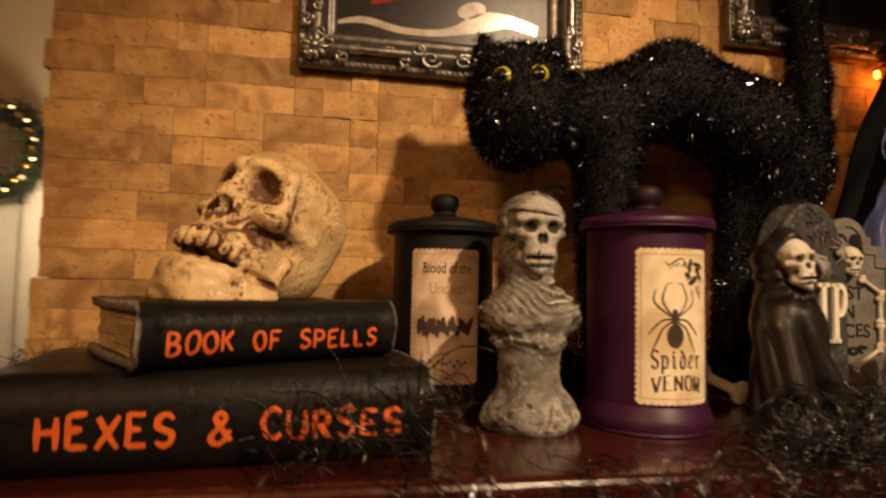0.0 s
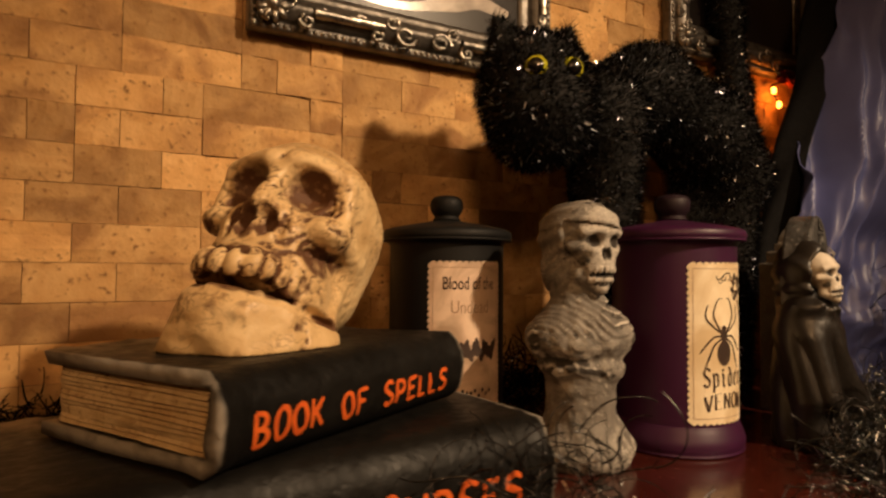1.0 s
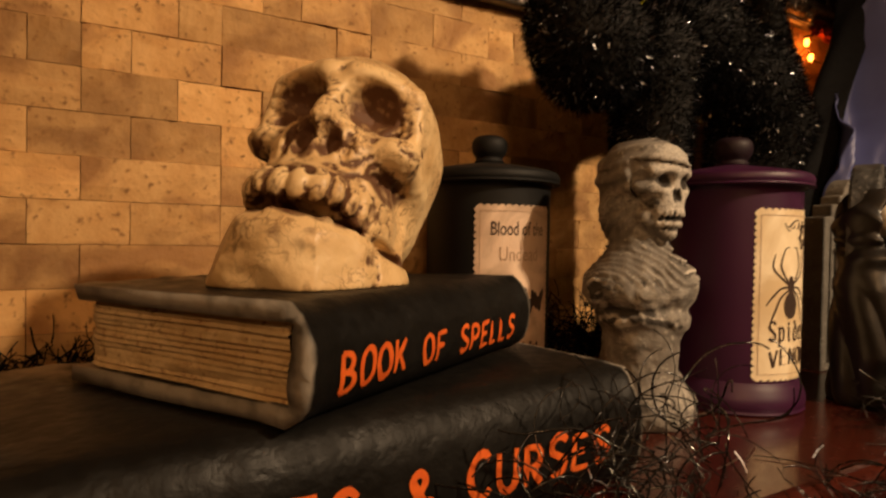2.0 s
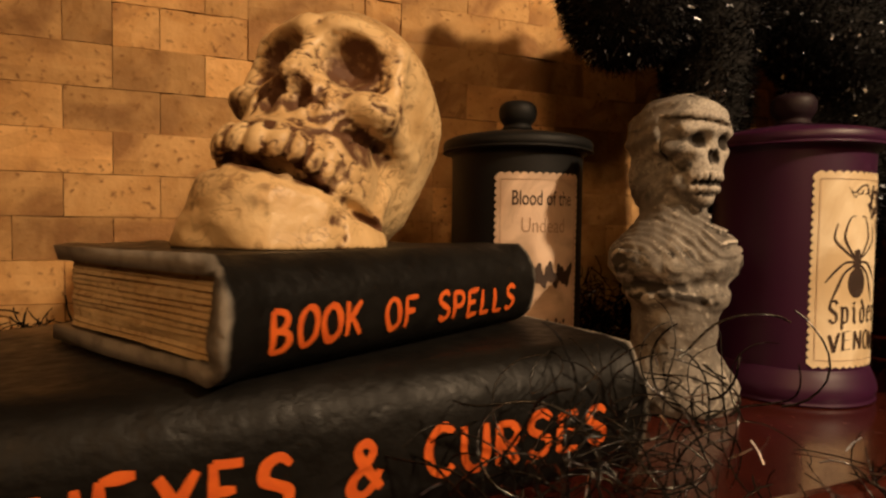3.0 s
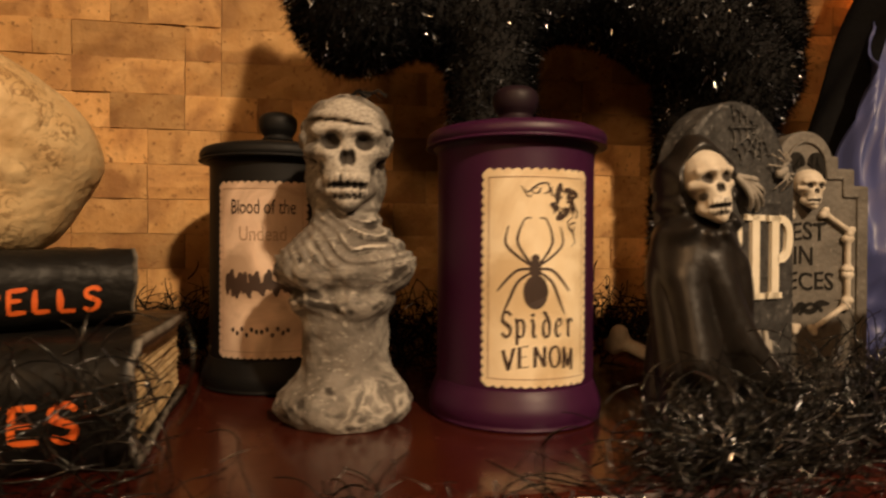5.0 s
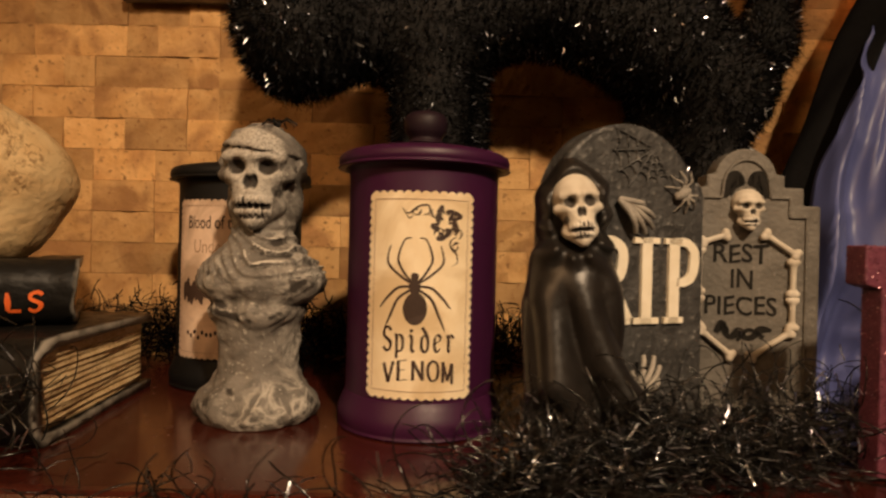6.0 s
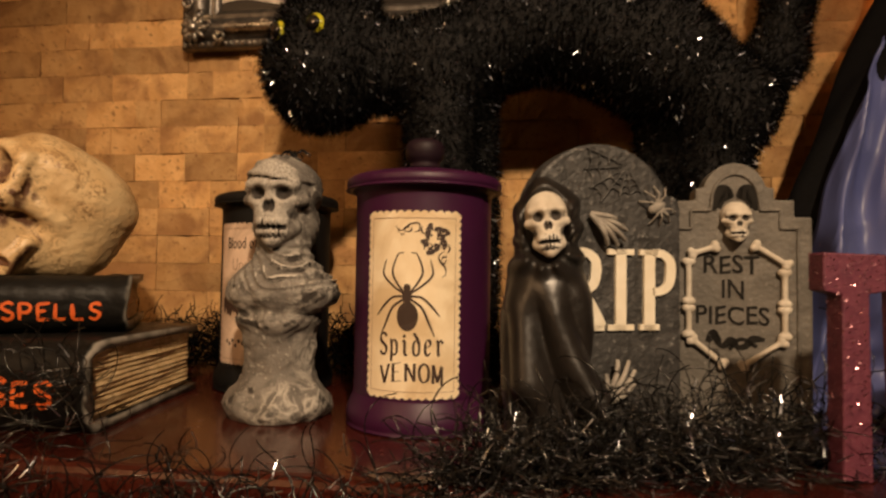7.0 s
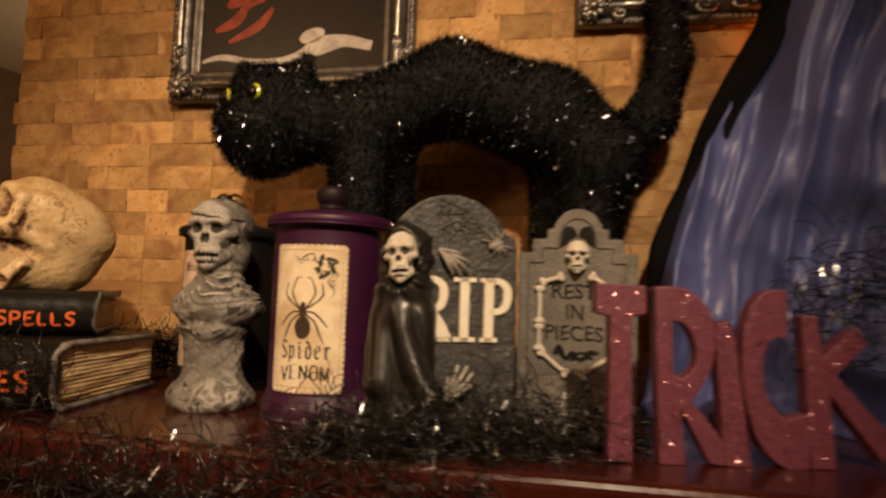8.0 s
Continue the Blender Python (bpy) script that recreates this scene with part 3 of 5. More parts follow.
def skull_field(p):
    x, y, z = p[..., 0], p[..., 1], p[..., 2]
    q = np.stack([np.abs(x), y, z], -1)
    d = ell(p, (0, 0.000, -0.013), (0.0595, 0.075, 0.051))
    d = join(d, ell(p, (0, -0.038, -0.006), (0.055, 0.046, 0.043)), 0.02)
    d = join(d, ell(p, (0, 0.012, -0.055), (0.0495, 0.060, 0.060)), 0.02)
    d = cut(d, ell(q, (0.078, -0.042, -0.020), (0.018, 0.030, 0.030)), 0.014)
    # brow, bridge of the nose, cheekbones
    d = join(d, cap(q, (0.010, -0.083, 0.001), (0.046, -0.065, -0.001), 0.0080), 0.009)
    d = join(d, ell(p, (0, -0.060, -0.062), (0.040, 0.034, 0.042)), 0.010)
    d = join(d, ell(q, (0.043, -0.065, -0.050), (0.017, 0.015, 0.011)), 0.008)
    d = join(d, cap(q, (0.047, -0.058, -0.047), (0.047, -0.004, -0.046), 0.0080, 0.0060), 0.014)
    d = join(d, cap(q, (0.049, -0.063, -0.006), (0.053, -0.058, -0.040), 0.0075), 0.007)
    d = join(d, cap(p, (0, -0.080, -0.010), (0, -0.094, -0.046), 0.0072), 0.009)
    d = cut(d, ell(q, (0.0268, -0.087, -0.021), (0.0200, 0.027, 0.0175)), 0.004)
    d = cut(d, ell(q, (0.0085, -0.098, -0.058), (0.0078, 0.018, 0.0125)), 0.003)
    d = cut(d, ell(q, (0.045, -0.064, -0.073), (0.016, 0.019, 0.0105)), 0.005)
    d = cut(d, ell(q, (0.020, -0.094, -0.058), (0.004, 0.010, 0.014)), 0.004)
    # upper jaw
    d = join(d, ell(p, (0, -0.066, -0.087), (0.038, 0.034, 0.019)), 0.006)
    d = join(d, ell(q, (0.024, -0.040, -0.098), (0.026, 0.040, 0.040)), 0.012)
    # lower jaw: a heavy flared block
    jaw = cap(q, (0, -0.086, -0.136), (0.030, -0.076, -0.134), 0.0165)
    jaw = join(jaw, cap(q, (0.030, -0.076, -0.132), (0.050, -0.026, -0.124), 0.0150), 0.008)
    jaw = join(jaw, cap(q, (0.046, -0.030, -0.120), (0.043, -0.018, -0.082), 0.010), 0.012)
    jaw = join(jaw, ell(q, (0.014, -0.080, -0.153), (0.030, 0.014, 0.014)), 0.010)
    jaw = join(jaw, cap(q, (0.022, -0.080, -0.153), (0.054, -0.036, -0.140), 0.0125), 0.012)
    jaw = join(jaw, cap(q, (0, -0.090, -0.122), (0.030, -0.078, -0.121), 0.0105), 0.006)
    jaw = join(jaw, cap(q, (0.030, -0.078, -0.121), (0.045, -0.034, -0.117), 0.0105), 0.008)
    jaw = join(jaw, ell(p, (0, -0.062, -0.142), (0.042, 0.040, 0.022)), 0.010)
    jaw = join(jaw, ell(p, (0, -0.078, -0.127), (0.041, 0.029, 0.018)), 0.008)
    jaw = np.maximum(jaw, q[..., 0] * 0.80 - y * 0.60 - 0.0815)
    jaw = np.maximum(jaw, q[..., 0] * 0.55 - y * 0.55 + (z + 0.128) * 0.62 - 0.0735)
    d = join(d, jaw, 0.004)
    # open mouth, then the teeth set into it
    d = cut(d, ell(p, (0, -0.088, -0.1085), (0.048, 0.036, 0.0038)), 0.003)
    d = cut(d, ell(q, (0.052, -0.046, -0.109), (0.012, 0.022, 0.006)), 0.004)
    d = cut(d, ell(q, (0.060, -0.008, -0.112), (0.014, 0.009, 0.040)), 0.006)
    teeth = np.full(x.shape, 1.0)
    for i in range(10):
        a = math.radians(-80 + 160 * i / 9)
        w = 0.0076 if 2 < i < 7 else 0.0062
        c = (0.0365 * math.sin(a), -0.0685 - 0.036 * math.cos(a), -0.0985 - 0.0012 * math.sin(i * 5.1) + 0.002 * abs(math.sin(a)))
        teeth = np.minimum(teeth, ell(p, c, (w, 0.0058, 0.0110)))
        if i in (4, 6, 7, 8):
            c = (0.034 * math.sin(a), -0.065 - 0.036 * math.cos(a), -0.1195 - 0.0015 * math.sin(i * 3.3))
            teeth = np.minimum(teeth, ell(p, c, (0.0058, 0.0052, 0.0072)))
    d = join(d, teeth, 0.0014)
    # relief: ripples, pits, sutures, a crack in the jaw
    d = d + 0.0009 * waves(p, 5, 70, 2) + 0.0005 * waves(p, 9, 260, 2) * smoothstep(0.01 - z, 0, 0.02)
    d = d + 0.0014 * skull_creases(p)
    seam = np.abs(y + 0.012 + 0.004 * waves(p, 12, 260, 2))
    d = d + 0.0010 * np.exp(-(seam / 0.0016) ** 2) * (z > 0.02)
    crack = np.abs(x - 0.050 + 0.35 * (z + 0.125) + 0.004 * waves(p, 15, 300, 2))
    d = d + 0.0022 * np.exp(-(crack / 0.0013) ** 2) * (z < -0.112) * (y > -0.08)
    return d


def figure(name, field, lo, hi, step, at, material, label, category, parent=None, stain_fn=None, relief=0.004, pale_fn=None):
    v, f = surface(field, lo, hi, step)
    me = mesh_of(name, v, f)
    # recesses take the dark second colour: where the field a little way out along the normal is still near the surface
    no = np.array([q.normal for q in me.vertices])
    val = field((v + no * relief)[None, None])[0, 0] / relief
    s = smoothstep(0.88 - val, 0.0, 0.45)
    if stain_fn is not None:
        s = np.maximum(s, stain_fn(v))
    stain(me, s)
    back = -field((v - no * relief)[None, None])[0, 0] / relief
    ridge = smoothstep(0.86 - back, 0.0, 0.5)
    stain(me, ridge if pale_fn is None else np.maximum(ridge, pale_fn(v)), "ridge")
    ob = link(name, me, material, parent, label if parent else "", at)
    if not parent:
        tagged(ob, label, category)
    return ob


SKULL = pose(-0.1492, 0.6035, 0.2150, -26.0, 6.8, -30.5) @ Matrix.Scale(0.875, 4)
INV = np.array(SKULL.inverted())
FLAT = np.array(SKULL)


def skull_on_book(p):
    d = skull_field(p)
    z = p @ FLAT[2, :3] + FLAT[2, 3]
    return np.maximum(d, (0.1235 - z) / 0.875)


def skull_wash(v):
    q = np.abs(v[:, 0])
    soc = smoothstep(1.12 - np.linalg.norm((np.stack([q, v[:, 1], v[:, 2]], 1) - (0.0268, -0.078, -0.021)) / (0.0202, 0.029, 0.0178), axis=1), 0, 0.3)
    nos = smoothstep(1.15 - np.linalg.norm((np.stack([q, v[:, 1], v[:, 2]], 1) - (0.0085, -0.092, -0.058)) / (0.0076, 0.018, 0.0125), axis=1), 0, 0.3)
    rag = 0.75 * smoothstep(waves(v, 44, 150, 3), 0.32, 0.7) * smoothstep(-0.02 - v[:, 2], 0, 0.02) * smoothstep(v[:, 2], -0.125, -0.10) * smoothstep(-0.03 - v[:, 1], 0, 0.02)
    # jaw hollow, cheek hollow and mouth gap are coloured dark as well
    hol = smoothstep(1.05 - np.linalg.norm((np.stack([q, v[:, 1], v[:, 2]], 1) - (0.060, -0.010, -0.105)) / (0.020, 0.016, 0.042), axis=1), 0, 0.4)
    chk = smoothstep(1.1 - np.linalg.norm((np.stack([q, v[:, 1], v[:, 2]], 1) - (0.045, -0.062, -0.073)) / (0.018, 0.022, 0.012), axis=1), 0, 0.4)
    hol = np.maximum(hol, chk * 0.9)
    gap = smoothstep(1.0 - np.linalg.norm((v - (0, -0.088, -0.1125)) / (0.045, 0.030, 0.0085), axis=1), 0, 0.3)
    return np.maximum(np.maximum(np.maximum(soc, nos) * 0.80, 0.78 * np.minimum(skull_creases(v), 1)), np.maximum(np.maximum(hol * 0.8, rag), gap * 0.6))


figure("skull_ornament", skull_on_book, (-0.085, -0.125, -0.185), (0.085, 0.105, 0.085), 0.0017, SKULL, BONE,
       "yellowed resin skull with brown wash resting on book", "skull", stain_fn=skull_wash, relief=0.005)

# ---- jars ----
def on_jar(a, z, r):
    return (r * math.sin(a), -r * math.cos(a), z)


def jar(name, at, glass, knob, paper, label, seed):
    root = thing(name, at, label, "jar", "apothecary jars")
    body = [(0.0, 0.0), (0.060, 0.0), (0.0655, 0.004), (0.0665, 0.012), (0.0635, 0.021), (0.0605, 0.028), (0.0605, 0.034), (0.0605, 0.12), (0.0605, 0.192), (0.0615, 0.2), (0.0590, 0.2035), (0.0, 0.2035)]
    part("body", lathe(smooth_profile(body, 5), 96), glass, root, smooth=True)
    lid = [(0.0, 0.2025), (0.064, 0.2025), (0.0685, 0.205), (0.0695, 0.209), (0.0675, 0.2135), (0.060, 0.2165), (0.040, 0.2205), (0.022, 0.2235), (0.012, 0.2255), (0.0, 0.226)]
    lid_part = part("lid", lathe(smooth_profile(lid, 5), 96), glass, root, smooth=True)
    # the purple jar's knob is coloured darker than its lid
    grip = [(0.0, 0.2245), (0.0145, 0.2255), (0.0130, 0.2295), (0.0165, 0.235), (0.0178, 0.2415), (0.0165, 0.2475), (0.011, 0.2515), (0.0, 0.2525)]
    part("knob", lathe(smooth_profile(grip, 5), 48), knob, lid_part, "glass knob, darker on the purple jar", True)
    # curved paper label with a scalloped edge
    R, half, z0, z1 = 0.0611, 0.0415, 0.030, 0.182
    nu, nv = 90, 170
    v = []
    for j in range(nv + 1):
        for i in range(nu + 1):
            s, t = 2 * i / nu - 1, 2 * j / nv - 1
            u = s * (half - 0.0026 + 0.0026 * abs(math.sin(math.pi * 12.5 * (t + 1))) ** 0.7 * smoothstep(np.float64(abs(s)), 0.9, 1.0))
            z = (z0 + z1) / 2 + t * ((z1 - z0) / 2 - 0.0022 + 0.0022 * abs(math.sin(math.pi * 6 * (s + 1))) ** 0.7 * smoothstep(np.float64(abs(t)), 0.95, 1.0))
            v.append(on_jar(u / R, z, R))
    f = [(j * (nu + 1) + i, j * (nu + 1) + i + 1, (j + 1) * (nu + 1) + i + 1, (j + 1) * (nu + 1) + i) for j in range(nv) for i in range(nu)]
    lab = link("label", mesh_of("label", v, f), paper, root, "aged paper label with scalloped edge")
    return root, lab, R


def printed(name, lab, R, v, f, material, note=""):
    """A flat print (x across, z up) wrapped onto the label."""
    w = [on_jar(x / R, z, R + 0.00045) for x, z in v]
    link(name, mesh_of(name, w, f, False), material, lab, note)


def border(x0, z0, x1, z1, w):
    return merge([([(a, b), (c, b), (c, e), (a, e)], [(0, 1, 2, 3)]) for a, b, c, e in ((x0, z0, x1, z0 + w), (x0, z1 - w, x1, z1), (x0, z0, x0 + w, z1), (x1 - w, z0, x1, z1))])


def dense(run, n=10):
    """Cuts long faces of a flat print so that they follow the curve."""
    v, f = run
    bm = bmesh.new()
    vs = [bm.verts.new((x, 0, z)) for x, z in v]
    for q in f:
        bm.faces.new([vs[i] for i in q])
    bmesh.ops.subdivide_edges(bm, edges=[e for e in bm.edges if e.calc_length() > 0.006], cuts=n, use_grid_fill=True)
    bm.verts.index_update()
    out = np.array([(p.co.x, p.co.z) for p in bm.verts]), [tuple(p.index for p in q.verts) for q in bm.faces]
    bm.free()
    return out


def line_of(text, cx, z, height, width, bold=0.0, arch=0.0):
    v, f = lettering(text, height, width, bold)
    v = v + (cx - width / 2, z)
    v[:, 1] -= arch * ((v[:, 0] - cx) / (width / 2)) ** 2
    return v, f


def placed(run, cx, z, arch=0.0):
    """Sets a line of writing on a label, bowed up in the middle."""
    v, f = merge(run)
    half = v[:, 0].max() / 2
    v = v + (cx - half, z)
    v[:, 1] += arch * (1 - ((v[:, 0] - cx) / half) ** 2)
    return v, f


venom, lab, R = jar("purple_jar", pose(0.217, 0.645, 0, 0, 0, 11.6), PURPLE, PLUM, PAPER, "frosted purple glass jar with domed lid and spider label", 1)
printed("border_line", lab, R, *dense(border(-0.0362, 0.036, 0.0362, 0.176, 0.0005)), FADED)
runs = [disc(-0.003, 0.0965, 0.0088, 0.0118), disc(-0.0035, 0.1125, 0.0042, 0.0066), disc(-0.0035, 0.1195, 0.003, 0.003)]
for s in (-1, 1):
    runs += [stroke([(-0.0035 + s * 0.003, 0.116), (-0.0035 + s * 0.009, 0.124), (-0.0035 + s * 0.0125, 0.133), (-0.0035 + s * 0.008, 0.146, 0.6), (-0.0035 + s * 0.003, 0.1475, 0.4)], 0.0017),
             stroke([(-0.0035 + s * 0.003, 0.115), (-0.0035 + s * 0.012, 0.121), (-0.0035 + s * 0.0205, 0.130), (-0.0035 + s * 0.0185, 0.142, 0.5)], 0.0016),
             stroke([(-0.0035 + s * 0.003, 0.1125), (-0.0035 + s * 0.012, 0.1115), (-0.0035 + s * 0.020, 0.1045), (-0.0035 + s * 0.0265, 0.0965, 0.5)], 0.0018),
             stroke([(-0.0035 + s * 0.003, 0.110), (-0.0035 + s * 0.012, 0.1035), (-0.0035 + s * 0.0175, 0.092), (-0.0035 + s * 0.0225, 0.0805, 0.4)], 0.0019)]
printed("spider_print", lab, R, *merge(runs), INK, "dark printed spider")
runs = [stroke([(-0.014, 0.1695, 0.3), (-0.009, 0.1655, 0.8), (-0.002, 0.1705), (0.005, 0.1715), (0.006, 0.166), (0.002, 0.1645, 0.4)], 0.0012),
        stroke([(-0.012, 0.166, 0.3), (-0.008, 0.162, 0.7), (-0.006, 0.164, 0.3)], 0.001),
        stroke([(0.0265, 0.149, 0.4), (0.022, 0.146, 0.8), (0.0225, 0.141), (0.027, 0.136), (0.0275, 0.130, 0.4), (0.024, 0.128, 0.3)], 0.0012)]
for i in range(9):
    a = i * 2.4
    x, z = 0.0180 + 0.0090 * math.cos(a) * (0.4 + i / 14), 0.1590 + 0.0100 * math.sin(a) * (0.4 + i / 14)
    runs += [stroke([(x, z, 0.3), (x + 0.004 * math.cos(a), z + 0.004 * math.sin(a)), (x + 0.003 * math.cos(a + 1.5), z + 0.004 * math.sin(a + 1.4), 1.2), (x - 0.001, z + 0.001, 0.3)], 0.0027),
             disc(x, z, 0.0018, 0.0009, 10, a)]
for x, z, r, a0, turn in ((0.012, 0.166, 0.005, 2.5, 1), (0.024, 0.164, 0.0045, 0.5, -1), (0.014, 0.152, 0.0045, 3.6, -1), (0.0265, 0.152, 0.005, 5.2, 1), (0.0265, 0.141, 0.004, 1.0, 1), (-0.004, 0.1675, 0.004, 0.2, -1)):
    runs.append(stroke([(x + r * (1 - k / 9) * math.cos(a0 + turn * k * 0.8), z + r * (1 - k / 9) * math.sin(a0 + turn * k * 0.8), 0.5 + 0.7 * (k % 3 == 1)) for k in range(9)], 0.0013))
printed("corner_ornament", lab, R, *merge(runs), INK, "dark printed scroll ornament")
printed("lettering", lab, R, *placed(brushed("Spider", 0.0165, 0.054, 0.145, 1, math.radians(35), 0.22), 0.0, 0.0655), INK, "dark printed word")
printed("lettering", lab, R, *placed(brushed("VENOM", 0.0145, 0.053, 0.16, 2, 0.0, 0.20), 0.0, 0.0415, 0.0035), INK, "dark printed word")

blood, lab, R = jar("black_jar", pose(0.001, 0.737, 0, 0, 0, 3.0), BLACKGLASS, BLACKGLASS, PINKPAPER, "frosted black glass jar with domed lid and label", 2)
printed("border_line", lab, R, *dense(border(-0.0362, 0.036, 0.0362, 0.176, 0.0005)), FADED)
printed("lettering", lab, R, *line_of("Blood of the", 0.002, 0.154, 0.0125, 0.056, 0.004), INK, "dark printed words")
printed("lettering", lab, R, *line_of("Undead", 0.002, 0.131, 0.0125, 0.040), FADED, "faded printed word")
# dark band: smudged print and the shadow on it, drawn as one
runs = []
rng = np.random.default_rng(4)
for i in range(26):
    x = -0.030 + 0.060 * i / 25
    runs.append(disc(x, 0.094 + 0.004 * math.sin(i * 1.3), 0.0028, rng.uniform(0.004, 0.010), 12, rng.uniform(-0.4, 0.4)))
printed("dark_band_print", lab, R, *merge(runs), INK, "dark printed band of foliage")
runs = [disc(x, 0.050 + 0.006 * abs(math.sin(x * 300)), 0.0016, 0.0022, 10) for x in np.linspace(-0.024, 0.024, 12)]
printed("dotted_print", lab, R, *merge(runs), INK, "row of small dark printed marks")

# ---- mummy bust ----
def head_skull(p, c, s, turn=0.0):
    """A small modelled skull face, looking along -y, about 1.0 * s wide."""
    q = (p - np.array(c)) / s
    ct, st = math.cos(turn), math.sin(turn)
    q = np.stack([ct * q[..., 0] + st * q[..., 1], -st * q[..., 0] + ct * q[..., 1], q[..., 2]], -1)
    m = np.stack([np.abs(q[..., 0]), q[..., 1], q[..., 2]], -1)
    d = ell(q, (0, 0.05, 0.22), (0.5, 0.52, 0.48))
    d = join(d, ell(q, (0, -0.18, -0.18), (0.34, 0.30, 0.36)), 0.12)
    d = join(d, cap(m, (0.22, -0.36, -0.04), (0.44, -0.15, 0.0), 0.09), 0.08)
    d = join(d, cap(m, (0.06, -0.45, 0.22), (0.36, -0.32, 0.22), 0.07), 0.08)
    d = cut(d, ell(m, (0.20, -0.50, 0.08), (0.135, 0.20, 0.115)), 0.04)
    d = cut(d, ell(m, (0.045, -0.52, -0.11), (0.055, 0.16, 0.10)), 0.03)
    d = join(d, cap(m, (0.0, -0.30, -0.62), (0.26, -0.12, -0.42), 0.13), 0.08)
    d = cut(d, ell(q, (0, -0.46, -0.42), (0.25, 0.16, 0.05)), 0.03)
    t = np.full(q.shape[:-1], 9.0)
    for i in range(8):
        a = math.radians(-60 + 120 * i / 7)
        t = np.minimum(t, ell(q, (0.27 * math.sin(a), -0.20 - 0.26 * math.cos(a), -0.35), (0.038, 0.05, 0.075)))
        t = np.minimum(t, ell(q, (0.25 * math.sin(a), -0.18 - 0.25 * math.cos(a), -0.50), (0.036, 0.05, 0.065)))
    d = join(d, t, 0.02)
    return d * s


def head_wash(v, c, s):
    """Dark wash in sockets, nose and mouth of a modelled skull face."""
    q = (v - np.array(c)) / s
    q = np.stack([np.abs(q[:, 0]), q[:, 1], q[:, 2]], 1)
    a = smoothstep(1.05 - np.linalg.norm((q - (0.20, -0.44, 0.08)) / (0.135, 0.24, 0.115), axis=1), 0, 0.35)
    b = smoothstep(1.05 - np.linalg.norm((q - (0.045, -0.46, -0.11)) / (0.06, 0.2, 0.10), axis=1), 0, 0.35)
    e = smoothstep(1.0 - np.linalg.norm((q - (0.0, -0.40, -0.425)) / (0.30, 0.2, 0.03), axis=1), 0, 0.5)
    g = smoothstep(1.0 - np.linalg.norm((q - (0.30, -0.28, -0.22)) / (0.09, 0.2, 0.12), axis=1), 0, 0.5)
    return np.maximum(np.maximum(a, b), np.maximum(e * 0.8, g * 0.7))


def mummy_field(p):
    x, y, z = p[..., 0], p[..., 1], p[..., 2]
    a = np.arctan2(x, -y)
    # rough plinth
    d = ell(p, (0, 0, 0.012), (0.049, 0.042, 0.025))
    d = join(d, cap(p, (0, 0.002, 0.02), (0, 0.002, 0.085), 0.032), 0.016)
    d = join(d, ell(p, (0, 0.0, 0.087), (0.038, 0.033, 0.012)), 0.010)
    d = d + 0.0020 * waves(p, 21, 100, 2) + 0.0012 * waves(p, 22, 300, 2)
    # shoulders under a shawl that hangs in loops from the neck
    s = ell(p, (0, 0.006, 0.112), (0.053, 0.036, 0.025))
    s = join(s, cap(p, (0, 0.006, 0.12), (0, 0.004, 0.166), 0.028, 0.021), 0.026)
    s = join(s, ell(p, (0.004, -0.014, 0.114), (0.038, 0.025, 0.024)), 0.012)
    r = z - 11.0 * (x - 0.004) ** 2 + 0.30 * x
    wob = waves(p, 31, 55, 2)
    fold = (1 - 2 * np.abs(np.sin(r * 330 + 2.8 * wob + 1.3 * waves(p, 34, 110, 2)))) * (0.8 + 0.9 * waves(p, 33, 60, 1))
    s = s - 0.0014 * fold * smoothstep(z, 0.108, 0.122) * smoothstep(0.178 - z, 0, 0.02)
    s = s + 0.0020 * waves(p, 23, 190, 2) * smoothstep(0.119 - z, -0.004, 0.010) + 0.0008 * waves(p, 24, 500, 1)
    d = join(d, s, 0.004)
    # skull, bandaged over crown, cheek and jaw
    d = join(d, cap(p, (0, 0.006, 0.16), (0, 0.006, 0.19), 0.022), 0.010)
    d = join(d, head_skull(p, (0.0, -0.006, 0.1945), 0.058), 0.003)
    tilt = z + 0.38 * x * np.sign(np.sin(z * 120)) + 0.25 * y + 0.004 * waves(p, 35, 60, 2)
    wrap = ell(p, (0, 0.004, 0.206), (0.0350, 0.0440, 0.0330)) + 0.0022 * np.abs(np.sin(tilt * 215)) + 0.0005 * waves(p, 36, 380, 1)
    bare = (y < -0.008) & (z < 0.2125 - 0.10 * x + 0.002 * wob)
    d = np.where(bare, d, join(d, wrap, 0.002))
    cheek = ell(p, (0, 0.011, 0.176), (0.0295, 0.029, 0.034)) + 0.0014 * np.sin((z + 0.8 * y) * 640 + 2 * wob)
    d = join(d, cheek, 0.003)
    return np.maximum(d, -z)


figure("mummy_bust", mummy_field, (-0.062, -0.056, -0.004), (0.062, 0.056, 0.242), 0.0015, pose(0.090, 0.612, 0, 0, 0, 12), GREY,
       "grey cast stone bust of a bandaged skeleton", "bust", relief=0.003, stain_fn=lambda v: head_wash(v, (0.0, -0.006, 0.1945), 0.058), pale_fn=lambda v: 0.75 * smoothstep(-0.016 - v[:, 1], 0, 0.012) * smoothstep(v[:, 2], 0.148, 0.158))

